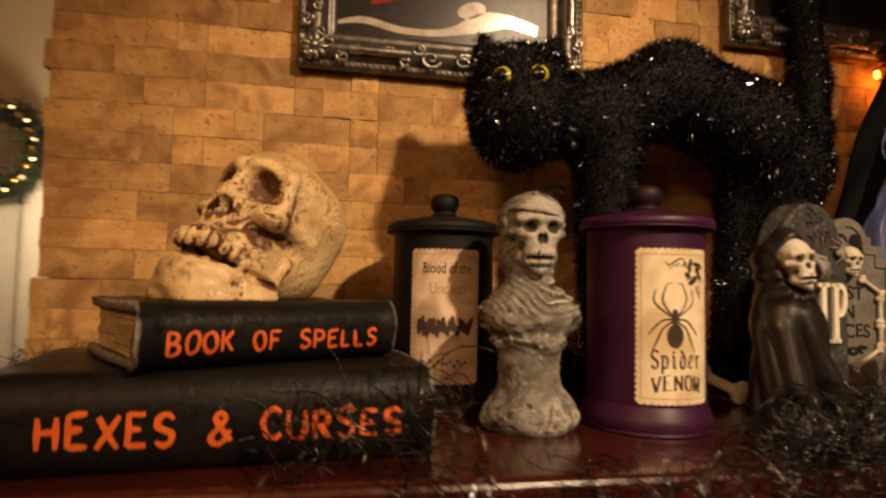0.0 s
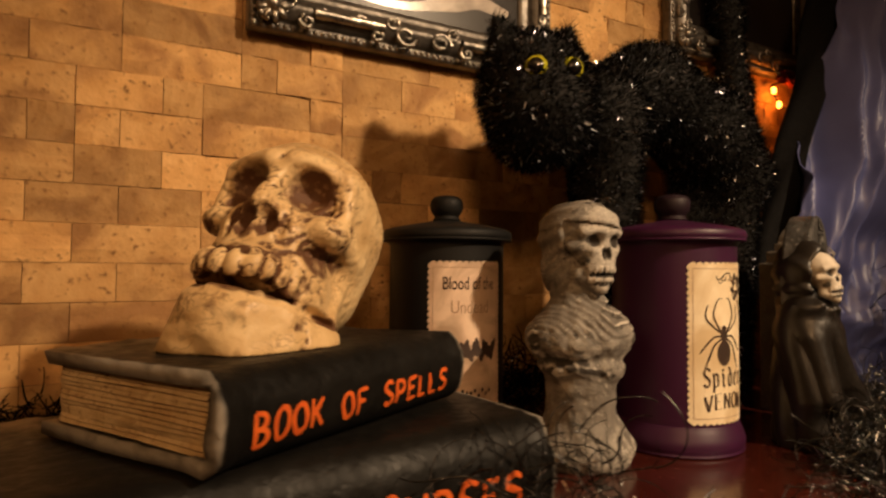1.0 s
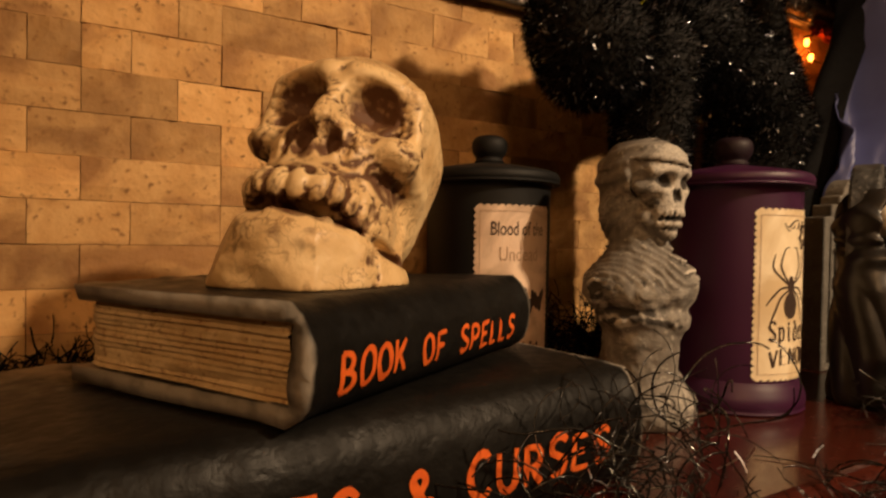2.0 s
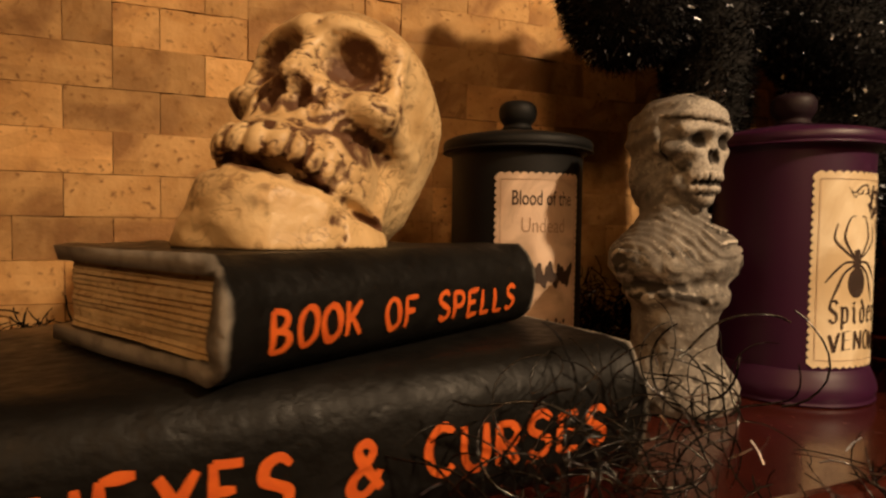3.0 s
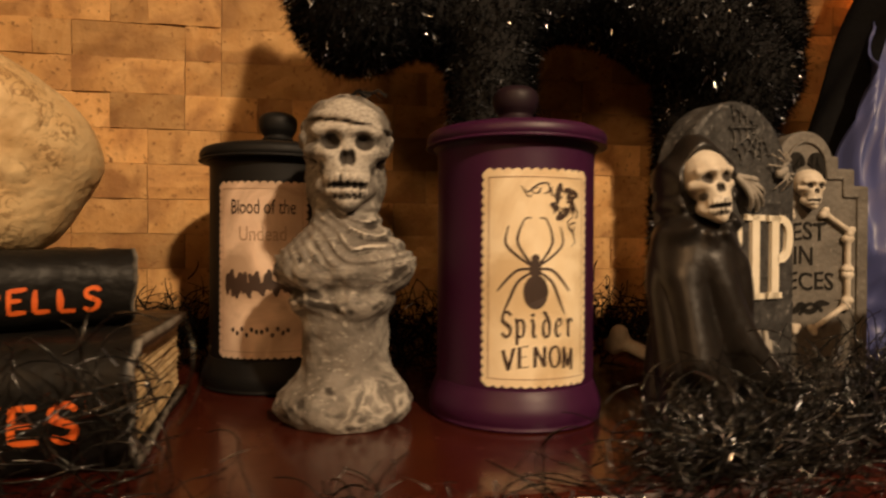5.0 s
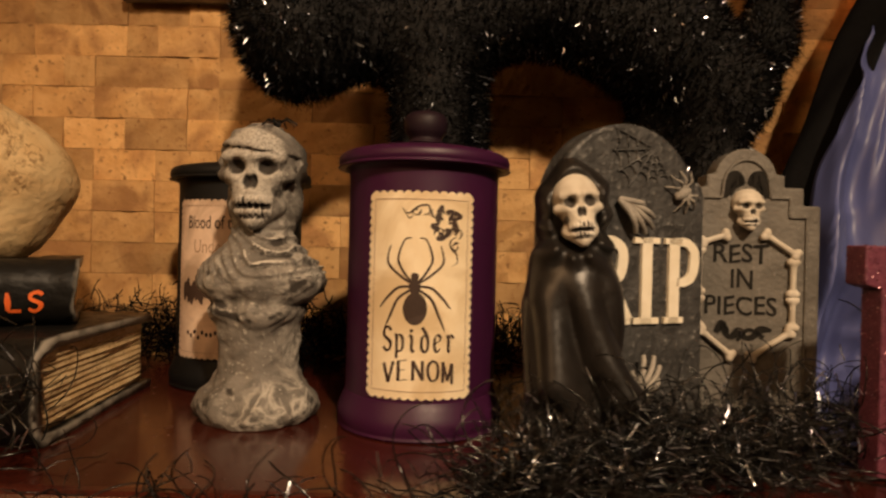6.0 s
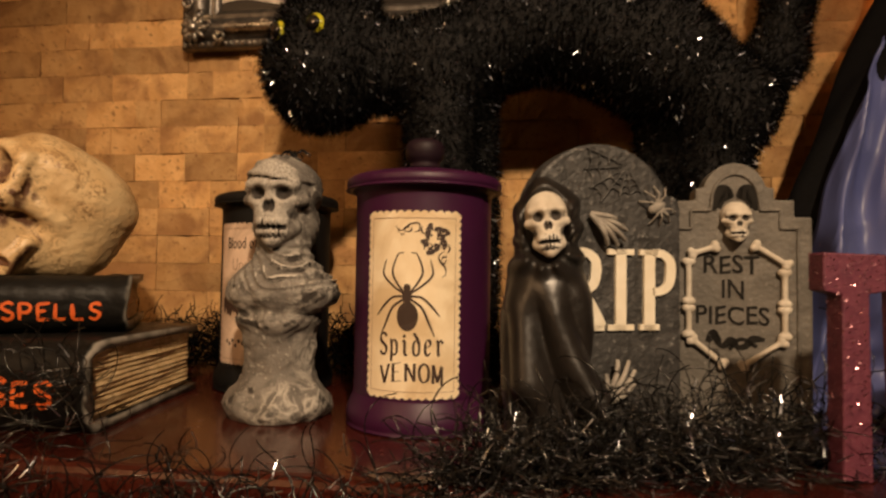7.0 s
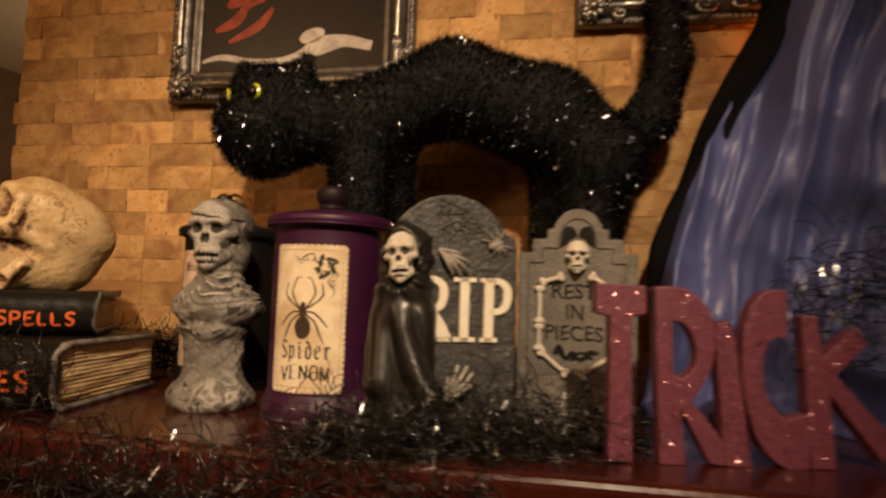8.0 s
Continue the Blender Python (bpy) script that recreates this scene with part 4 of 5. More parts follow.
# ---- tombstones ----
def slab_mesh(outline, thick, bevel=0.0025):
    bm = bmesh.new()
    f = bm.faces.new([bm.verts.new((x, 0, z)) for x, z in outline])
    r = bmesh.ops.extrude_face_region(bm, geom=[f])
    bmesh.ops.translate(bm, verts=[v for v in r["geom"] if isinstance(v, bmesh.types.BMVert)], vec=(0, thick, 0))
    bmesh.ops.recalc_face_normals(bm, faces=bm.faces)
    if bevel:
        bmesh.ops.bevel(bm, geom=[e for e in bm.edges if e.calc_face_angle(0) > 0.9], offset=bevel, segments=2, affect="EDGES", profile=0.5)
    return bm


def raised(name, v, f, parent, material, y=-0.0015, depth=0.002, note="", at_y=0.0):
    bm = bmesh.new()
    vs = [bm.verts.new((a, at_y + y, b)) for a, b in v]
    fs = []
    for q in f:
        try:
            fs.append(bm.faces.new([vs[i] for i in q]))
        except ValueError:
            pass
    r = bmesh.ops.extrude_face_region(bm, geom=fs)
    bmesh.ops.translate(bm, verts=[g for g in r["geom"] if isinstance(g, bmesh.types.BMVert)], vec=(0, depth, 0))
    bmesh.ops.recalc_face_normals(bm, faces=bm.faces)
    return part(name, bm, material, parent, note)


def arc(cx, cz, rx, rz, a0, a1, n):
    return [(cx + rx * math.cos(math.radians(a0 + (a1 - a0) * i / n)), cz + rz * math.sin(math.radians(a0 + (a1 - a0) * i / n))) for i in range(n + 1)]


def rods(lines, radius, name, parent, material, note="", sides=6, taper=0.7):
    v, f = tubes(lines, radius, sides, taper)
    return link(name, mesh_of(name, v, f), material, parent, note)


rip = thing("reaper_tombstone", pose(0.3234, 0.5756, 0, 0, 0, 32), "dark tombstone ornament with hooded reaper and white letters", "tombstone")
outline = [(0.0, 0.0), (0.131, 0.0), (0.130, 0.185), (0.127, 0.194), (0.120, 0.196)] + arc(0.062, 0.172, 0.062, 0.061, 20, 180, 22) + [(0.0, 0.172)]
part("slab", slab_mesh(outline, 0.026, 0.003), SLAB, rip, "dark mottled stone slab")


def bone_shape(a, b, r):
    a, b = np.array(a, float), np.array(b, float)
    d = (b - a) / np.linalg.norm(b - a)
    s = np.cross(d, (0, 1, 0))

    def fn(p):
        f = cap(p, a, b, r * 0.62)
        for e in (a, b):
            f = join(f, np.minimum(np.linalg.norm(p - e - s * r * 0.6, axis=-1), np.linalg.norm(p - e + s * r * 0.6, axis=-1)) - r * 0.8, r * 0.5)
        return f
    lo, hi = np.minimum(a, b) - 2.2 * r, np.maximum(a, b) + 2.2 * r
    return fn, lo, hi


def cloak_field(p):
    x, y, z = p[..., 0], p[..., 1], p[..., 2]
    a = np.arctan2(x, -y)
    d = cap(p, (0, 0, 0.012), (0, 0.002, 0.10), 0.034, 0.030)
    d = join(d, ell(p, (0, 0, 0.118), (0.034, 0.026, 0.024)), 0.014)
    d = join(d, cap(p, (0.010, -0.012, 0.095), (0.030, -0.022, 0.045), 0.015, 0.013), 0.010)
    d = join(d, cap(p, (-0.022, -0.008, 0.10), (-0.016, -0.022, 0.05), 0.014, 0.015), 0.010)
    d = join(d, cap(p, (0.022, -0.008, 0.108), (0.026, -0.018, 0.062), 0.013, 0.011), 0.008)
    d = join(d, cap(p, (0.026, -0.018, 0.062), (0.042, -0.022, 0.040), 0.011, 0.013), 0.006)
    d = d + 0.0030 * (1 - 2 * np.abs(np.sin(a * 2.4 + z * 38 + 1.4 * waves(p, 41, 35, 1)))) * smoothstep(0.128 - z, 0, 0.04)
    hood = ell(p, (0, 0.004, 0.164), (0.0290, 0.030, 0.036))
    hood = join(hood, ell(p, (0.0, -0.002, 0.136), (0.030, 0.026, 0.014)), 0.010)
    hood = hood + 0.0018 * np.sin(np.arctan2(x, z - 0.15) * 9 + 2 * waves(p, 43, 60, 2))
    hood = cut(hood, ell(p, (0.001, -0.030, 0.163), (0.0220, 0.027, 0.029)), 0.004)
    d = join(d, hood, 0.008)
    return np.maximum(d, -z)


REAPER = pose(0.019, 0.006, 0, 0, 0, -27) @ Matrix.Diagonal((0.90, 1, 1.03, 1))
figure("cloak", cloak_field, (-0.052, -0.046, -0.003), (0.052, 0.042, 0.206), 0.0016, REAPER, CLOAK, "glossy black hooded cloak", "", rip)
figure("skull_face", lambda p: head_skull(p, (0, 0, 0), 0.0350), (-0.026, -0.026, -0.032), (0.026, 0.03, 0.032), 0.0009, REAPER @ pose(0.001, -0.0135, 0.1635, -8, -6, 6), PALE, "pale skull face with dark sockets", "", rip, relief=0.0022, stain_fn=lambda v: head_wash(v, (0, 0, 0), 0.0350))


def hand_lines(at, turn, s):
    c, q = math.cos(turn), math.sin(turn)
    out = []
    for i in range(5):
        a = -0.46 + 0.22 * i
        l = (0.60, 0.92, 1.0, 0.94, 0.78)[i]
        run = []
        for t, h in ((0.0, 0.0), (0.35, 0.25), (0.6, 0.34), (0.8, 0.28), (1.0, 0.10)):
            x, z = s * l * t * math.sin(a), s * l * t * math.cos(a)
            run.append((at[0] + c * x - q * z, at[1] - s * h * 0.5, at[2] + q * x + c * z))
        out.append(smooth_profile(run, 3))
    return np.array(out)


BONEGREY = surf("grey_bone_paint", (0.36, 0.335, 0.29), (0.22, 0.20, 0.175), 90, (0.5, 0.7), bump=0.4, fine=300, depth=0.001)
rods(hand_lines((0.050, -0.004, 0.178), math.radians(-126), 0.034), [0.0026] * 5, "upper_hand", rip, BONEGREY, "grey bony hand", taper=0.6)
rods(hand_lines((0.058, -0.006, 0.034), math.radians(-34), 0.040), [0.0028] * 5, "lower_hand", rip, BONEGREY, "pale bony hand", taper=0.6)


def letter(ch, x, z, h, w, parent, material, bold=0.03, name="letter", at_y=0.0, note=""):
    v, f = lettering(ch, h, w, bold)
    return raised(name, v + (x, z), f, parent, material, -0.0022, 0.0030, note, at_y)


def serif_letter(ch, x, z, h, w, parent, material):
    """Block letter with slab feet, in relief."""
    s, t = w * 0.30, h * 0.07
    def bar(a, b, c, d):
        return [(a, b), (c, b), (c, d), (a, d)], [(0, 1, 2, 3)]
    runs = []
    if ch == "I":
        runs = [bar(w * 0.3, 0, w * 0.7, h), bar(0, 0, w, t), bar(0, h - t, w, h)]
    else:
        runs = [bar(w * 0.12, 0, w * 0.12 + s, h), bar(0, 0, w * 0.55, t), bar(0, h - t, w * 0.5, h)]
        runs.append(stroke([(w * 0.35, h * 0.955), (w * 0.62, h * 0.95), (w * 0.84, h * 0.86, 1.25), (w * 0.87, h * 0.71, 1.35), (w * 0.80, h * 0.56, 1.2), (w * 0.6, h * 0.485), (w * 0.35, h * 0.48)], h * 0.10))
        if ch == "R":
            runs.append(stroke([(w * 0.50, h * 0.46), (w * 0.72, h * 0.28, 1.3), (w * 0.95, 0.03 * h, 1.4)], h * 0.15))
            runs.append(bar(w * 0.72, 0, w * 1.08, t))
    v, f = merge(runs)
    return raised("letter", v + (x, z), f, parent, material, -0.0026, 0.0035)


CREAM = surf("cream_letter_paint", (0.86, 0.80, 0.66), (0.78, 0.71, 0.56), 60, (0.5, 0.65), bump=0.1)
for ch, x, w in (("R", 0.026, 0.034), ("I", 0.0655, 0.022), ("P", 0.0925, 0.031)):
    serif_letter(ch, x, 0.090, 0.062, w, rip, CREAM)
# web in relief, and a spider
web = []
cx, cz = 0.082, 0.216
ang = [math.radians(q) for q in (160, 186, 210, 232, 255, 278, 302)]
for a in ang:
    l = 0.036 if a < 4.2 else 0.024
    web.append(np.linspace((cx, -0.0008, cz), (cx + l * math.cos(a), -0.0008, cz + l * math.sin(a)), 6))
for k in range(1, 5):
    for a, b in zip(ang, ang[1:]):
        r = (0.0085 if a < 4.0 else 0.0055) * k
        m = (a + b) / 2
        p0, p1, p2 = [(cx + q * math.cos(t), -0.0008, cz + q * math.sin(t)) for q, t in ((r, a), (r * 0.84, m), (r, b))]
        web.append(np.array([p0, *[tuple((1 - u) ** 2 * np.array(p0) + 2 * u * (1 - u) * np.array(p1) + u * u * np.array(p2)) for u in (0.2, 0.4, 0.6, 0.8)], p2]))
rods(np.array(web), [0.0009] * len(web), "cobweb", rip, SLAB, "moulded cobweb in relief", 4, 1.0)


def small_spider(name, at, s, material, parent=None, label=""):
    def fn(p):
        d = ell(p, (0, 0, 0.35), (0.42, 0.62, 0.36))
        d = join(d, ell(p, (0, -0.72, 0.30), (0.30, 0.34, 0.26)), 0.12)
        for sd in (-1, 1):
            for i in range(4):
                a = math.radians(-50 + 34 * i)
                k = (sd * math.cos(a) * 0.95, -0.5 + math.sin(a) * 0.9, 0.62)
                e = (sd * math.cos(a) * 1.7, -0.5 + math.sin(a) * 1.75, 0.02)
                d = join(d, np.minimum(cap(p, (sd * 0.2, -0.45, 0.3), k, 0.10, 0.09), cap(p, k, e, 0.09, 0.07)), 0.06)
        return d + 0.03 * waves(p, 3, 9, 2)
    v, f = surface(fn, (-2.0, -2.3, -0.15), (2.0, 1.6, 0.9), 0.075)
    me = mesh_of(name, v, f)
    stain(me, smoothstep(0.25 - v[:, 2], 0, 0.3) * 0.5)
    return link(name, me, material, parent, label, at @ Matrix.Scale(s, 4))


small_spider("spider", pose(0.1037, -0.001, 0.184, 90, 0, 0) @ pose(0, 0, 0, 0, 0, 115), 0.0094, BONEGREY, rip, "grey moulded spider in relief")

rest = thing("bone_tombstone", pose(0.4195, 0.705, 0, 0, 0, 8.5), "stepped grey tombstone ornament with bones and lettering", "tombstone")
WID = 0.125
outline = [(0.0, 0.0), (WID, 0.0), (WID, 0.184), (WID - 0.014, 0.184), (WID - 0.014, 0.199), (WID - 0.030, 0.199), (WID - 0.030, 0.210), (WID - 0.036, 0.210)] \
    + arc(WID / 2, 0.204, 0.0265, 0.028, 12, 168, 16) + [(0.036, 0.210), (0.030, 0.210), (0.030, 0.199), (0.014, 0.199), (0.014, 0.184), (0.0, 0.184)]
part("slab", slab_mesh(outline, 0.024, 0.002), SLAB2, rest, "grey stepped stone slab")
inner = [(0.012, 0.012), (WID - 0.012, 0.012), (WID - 0.012, 0.174), (WID - 0.026, 0.174), (WID - 0.026, 0.190), (WID - 0.042, 0.190)] + arc(WID / 2, 0.198, 0.0195, 0.024, 0, 180, 14) + [(0.042, 0.190), (0.026, 0.190), (0.026, 0.174), (0.012, 0.174)]
edge = np.array([(x, -0.001, z) for x, z in inner + inner[:1]])
rods(np.array([np.array([edge[i], edge[i] * 0.5 + edge[i + 1] * 0.5, edge[i + 1]]) for i in range(len(edge) - 1)]), [0.0014] * (len(edge) - 1), "raised_rim", rest, SLAB2, "raised rim of the panel", 5, 1.0)
frame_bones = [((0.026, 0.1515), (0.046, 0.158)), ((0.0235, 0.145), (0.0235, 0.110)), ((0.0235, 0.104), (0.0235, 0.081)), ((0.026, 0.077), (0.052, 0.056)),
               ((0.104, 0.142), (0.078, 0.159)), ((0.1015, 0.136), (0.1015, 0.109)), ((0.1015, 0.104), (0.1015, 0.081)), ((0.100, 0.077), (0.068, 0.055))]
for (a, b), (c, d) in frame_bones:
    fn, lo, hi = bone_shape((a, -0.003, b), (c, -0.003, d), 0.0042)
    figure("bone", fn, lo, hi, 0.0009, None, PALE, "pale bone in relief", "", rest, relief=0.002)
figure("skull_face", lambda p: head_skull(p, (0, 0, 0), 0.025), (-0.017, -0.016, -0.021), (0.017, 0.018, 0.021), 0.0007, pose(WID / 2, -0.003, 0.180, 0, 0, 0), PALE, "small pale skull in relief", "", rest, relief=0.0016, stain_fn=lambda v: head_wash(v, (0, 0, 0), 0.025))
ENGRAVED = surf("engraved_dark", (0.012, 0.011, 0.009), (0.018, 0.016, 0.014), 60, (0.8, 0.9), bump=0.1, spec=0.2)
for text, x, z, w in (("REST", 0.0365, 0.1345, 0.046), ("IN", 0.0515, 0.1130, 0.018), ("PIECES", 0.0300, 0.0905, 0.060)):
    lv, lf = lettering(text, 0.0160, w, 0.010)
    lv[:, 1] += 0.0008 * np.sin(lv[:, 0] * 300)
    raised("lettering", lv + (x, z), lf, rest, ENGRAVED, -0.0007, 0.001, "dark engraved words")
runs = [stroke([(0.036, 0.056), (0.042, 0.066, 1.4), (0.046, 0.056), (0.052, 0.052), (0.060, 0.058, 1.5), (0.066, 0.052), (0.074, 0.052), (0.082, 0.060, 1.4), (0.094, 0.060, 0.5)], 0.006),
        stroke([(0.040, 0.064), (0.046, 0.062), (0.048, 0.056)], 0.005), stroke([(0.058, 0.048), (0.070, 0.060), (0.086, 0.052)], 0.004)]
v, f = merge(runs)
raised("carved_ornament", v * (0.8, 0.8) + (0.011, 0.030), f, rest, ENGRAVED, -0.0007, 0.001, "dark carved ornament")
runs = []
for s in (-1, 1):
    runs += [stroke([(WID / 2 + s * 0.004, 0.200), (WID / 2 + s * 0.009, 0.207, 1.5), (WID / 2 + s * 0.015, 0.202, 1.4), (WID / 2 + s * 0.018, 0.190, 0.6)], 0.008),
             stroke([(WID / 2 + s * 0.010, 0.201), (WID / 2 + s * 0.013, 0.192, 0.5)], 0.006), stroke([(WID / 2 + s * 0.004, 0.200), (WID / 2 + s * 0.006, 0.211, 0.3)], 0.004)]
raised("bat_carving", *merge(runs), rest, ENGRAVED, -0.0007, 0.001, "dark carved bat")

# ---- glittered letters ----
sign = thing("letter_sign", pose(0.517, 0.585, 0, 0, 0, 21.5), "purple glittered block letters standing on the shelf", "letters")


def sign_letter(points, hole=None, thick=0.016, lean=0.0):
    bm = bmesh.new()
    f = bm.faces.new([bm.verts.new((x, 0, z)) for x, z in points])
    if hole:
        h = bm.faces.new([bm.verts.new((x, 0, z)) for x, z in hole])
        edges = list(f.edges) + list(h.edges)
        bmesh.ops.delete(bm, geom=[f, h], context="FACES_ONLY")
        r = bmesh.ops.triangle_fill(bm, edges=edges, use_beauty=True)
    fs = list(bm.faces)
    r = bmesh.ops.extrude_face_region(bm, geom=fs)
    bmesh.ops.translate(bm, verts=[v for v in r["geom"] if isinstance(v, bmesh.types.BMVert)], vec=(0, thick, 0))
    bmesh.ops.recalc_face_normals(bm, faces=bm.faces)
    bmesh.ops.bevel(bm, geom=[e for e in bm.edges if e.calc_face_angle(0) > 0.9], offset=0.0012, segments=2, affect="EDGES", profile=0.5)
    bmesh.ops.triangulate(bm, faces=bm.faces)
    tri = np.array([[p.co for p in f.verts] for f in bm.faces])
    ob = part("letter", bm, GLITTER, sign)
    rng = np.random.default_rng(int(points[0][0] * 10000) + 5)
    nrm = np.cross(tri[:, 1] - tri[:, 0], tri[:, 2] - tri[:, 0])
    area = np.linalg.norm(nrm, axis=1)
    pick = rng.choice(len(tri), 900, p=area / area.sum())
    o = (tri[pick] * rng.dirichlet((1, 1, 1), 900)[..., None]).sum(1)
    d = nrm[pick] / area[pick, None] + 0.35 * rng.normal(size=(900, 3))
    d /= np.linalg.norm(d, axis=1, keepdims=True)
    a = np.cross(d, rng.normal(size=(900, 3)))
    a *= 0.0006 / np.linalg.norm(a, axis=1, keepdims=True)
    b = np.cross(d, a)
    o = o + nrm[pick] / area[pick, None] * 0.0004
    v = np.stack([o + a, o + b, o - a, o - b], 1).reshape(-1, 3)
    link("glitter", mesh_of("glitter", v, np.arange(3600).reshape(-1, 4), False), FLAKE, ob, "tiny pink reflecting flakes")["kind"] = "stuff"
    return ob


sign_letter([(0.0, 0.149), (0.043, 0.148), (0.043, 0.124), (0.031, 0.122), (0.0325, 0.0), (0.0125, 0.0), (0.0125, 0.121), (0.0, 0.124)])
sign_letter(smooth_profile([(0.0505, 0.147), (0.062, 0.1485), (0.078, 0.146), (0.094, 0.133), (0.1015, 0.113), (0.100, 0.086), (0.090, 0.064), (0.082, 0.053)], 4)
            + [(0.109, 0.021), (0.109, 0.0), (0.097, 0.002), (0.073, 0.046), (0.077, 0.0), (0.055, 0.0), (0.052, 0.09)],
            smooth_profile([(0.0655, 0.119), (0.076, 0.116), (0.085, 0.100), (0.0845, 0.082), (0.075, 0.072), (0.0665, 0.074)], 4))
sign_letter([(0.102, 0.118), (0.1135, 0.121), (0.1195, 0.102), (0.132, 0.0), (0.110, 0.0), (0.1025, 0.098)])
sign_letter(smooth_profile([(0.163, 0.1485), (0.143, 0.146), (0.129, 0.126), (0.1245, 0.090), (0.128, 0.052), (0.140, 0.018), (0.160, 0.0), (0.181, 0.0)], 4)
            + [(0.1815, 0.045)] + smooth_profile([(0.160, 0.040), (0.146, 0.058), (0.142, 0.085), (0.149, 0.105), (0.163, 0.108)], 4), lean=0.0)
sign_letter([(0.175, 0.127), (0.188, 0.128), (0.193, 0.093), (0.222, 0.119), (0.231, 0.105), (0.204, 0.078), (0.252, 0.026), (0.243, 0.006), (0.198, 0.062), (0.203, 0.0), (0.183, 0.0)])

# ---- pictures in ornate frames ----
def picture(name, at, w, h, fw, label, art):
    root = thing(name, at, label, "picture")
    prof = [(0.0, 0.0), (0.0, 0.012), (0.004, 0.016), (0.010, 0.014), (0.014, 0.020), (0.026, 0.026), (0.036, 0.020), (0.040, 0.014), (fw - 0.006, 0.013), (fw, 0.008), (fw, 0.0)]
    prof = smooth_profile(prof, 3)
    corners = [(0, 0), (w, 0), (w, h), (0, h)]
    inn = [(1, 1), (-1, 1), (-1, -1), (1, -1)]
    for k in range(4):
        (xa, za), (xb, zb) = corners[k], corners[(k + 1) % 4]
        (ia, ja), (ib, jb) = inn[k], inn[(k + 1) % 4]
        v = [(xa + ia * o, -d, za + ja * o) for o, d in prof] + [(xb + ib * o, -d, zb + jb * o) for o, d in prof]
        n = len(prof)
        f = [(i, n + i, n + i + 1, i + 1) for i in range(n - 1)]
        side = link("moulding", mesh_of("moulding", v, f), DARKSILVER, root, "dark silver moulding")
        # bead run along the outer and inner edges, scrolls at the corner and the middle
        L = math.hypot(xb - xa, zb - za)
        ux, uz = (xb - xa) / L, (zb - za) / L
        nx, nz = -uz, ux
        bm = bmesh.new()
        for i in range(int(L / 0.0085)):
            s = 0.006 + i * 0.0085
            bmesh.ops.create_icosphere(bm, subdivisions=1, radius=0.0034, matrix=Matrix.Translation((xa + ux * s + nx * 0.006, -0.0155, za + uz * s + nz * 0.006)))
        part("bead_run", bm, SILVER, side, "row of silver beads", True)
        for c0 in (0.0, 0.5, 1.0):
            lines = []
            for sgn in (-1, 1):
                if (c0 == 0.0 and sgn < 0) or (c0 == 1.0 and sgn > 0):
                    continue
                for q, (off, size) in enumerate(((0.020, 0.016), (0.032, 0.011), (0.013, 0.010), (0.026, 0.009))):
                    s0 = L * c0 + sgn * (0.024 + 0.019 * q)
                    run = []
                    for i in range(22):
                        t = i / 21
                        a = t * 8.5 * sgn + q
                        r = size * (1 - 0.8 * t)
                        run.append((xa + ux * (s0 + r * math.cos(a)) + nx * (off + r * math.sin(a) * 0.8), -0.024 - 0.004 * t, za + uz * (s0 + r * math.cos(a)) + nz * (off + r * math.sin(a) * 0.8)))
                    lines.append(run)
            rods(np.array(lines), [0.0030] * len(lines), "scrollwork", side, SILVER, "raised silver scrollwork", 6, 0.55)
        bm = bmesh.new()
        for i in range(9):
            a = i * 0.7
            m = Matrix.Translation((xa + ia * (0.024 + 0.011 * math.cos(a)), -0.026, za + ja * (0.024 + 0.011 * math.sin(a)))) @ Matrix.Rotation(-a, 4, "Y") @ Matrix.Diagonal((1.7, 0.8, 0.8, 1))
            bmesh.ops.create_icosphere(bm, subdivisions=2, radius=0.0052, matrix=m)
        bmesh.ops.create_icosphere(bm, subdivisions=2, radius=0.0085, matrix=Matrix.Translation((xa + ia * 0.024, -0.028, za + ja * 0.024)))
        part("corner_rosette", bm, SILVER, side, "silver corner rosette", True)
        # smooth bright bar between the scrolls
        for c0 in (0.27, 0.73):
            bar = [(xa + ux * L * (c0 + e) + nx * 0.024, -0.0265, za + uz * L * (c0 + e) + nz * 0.024) for e in np.linspace(-0.10, 0.10, 8)]
            rods(np.array([bar]), [0.0060], "reed", side, SILVER, "plain silver reed", 10, 1.0)
    sheet = part("print", box(fw - 0.004, -0.007, fw - 0.004, w - fw + 0.004, -0.001, h - fw + 0.004), PRINT, root, "dark glossy print")
    for nm, v, f, mt in art:
        v = np.asarray(v)
        link(nm, mesh_of(nm, [(x, -0.0075, z) for x, z in v], f, False), mt, sheet)
    part("backing", box(0.006, -0.0008, 0.006, w - 0.006, 0.012, h - 0.006), DARKSILVER, root)
    return root


pale = merge([stroke([(0.052, 0.068, 0.5), (0.09, 0.075), (0.14, 0.066), (0.19, 0.066), (0.225, 0.074, 1.5), (0.26, 0.088, 3.0), (0.30, 0.094, 2.0), (0.345, 0.084, 1.6)], 0.010),
              disc(0.245, 0.105, 0.022, 0.012, 20, 0.3)])
red = merge([stroke([(0.075, 0.12, 0.6), (0.11, 0.135, 1.6), (0.13, 0.16), (0.16, 0.17, 0.5)], 0.012), stroke([(0.10, 0.10, 0.5), (0.15, 0.125, 1.4), (0.175, 0.155, 0.6)], 0.012), disc(0.12, 0.175, 0.03, 0.012, 16, 0.5)])
picture("framed_picture", WALL @ pose(-0.213, -0.006, 0.436), 0.415, 0.52, 0.054, "dark print in an ornate silver frame on brick", [("pale_shape", *pale, PRINTWHITE), ("red_shape", *red, PRINTRED)])
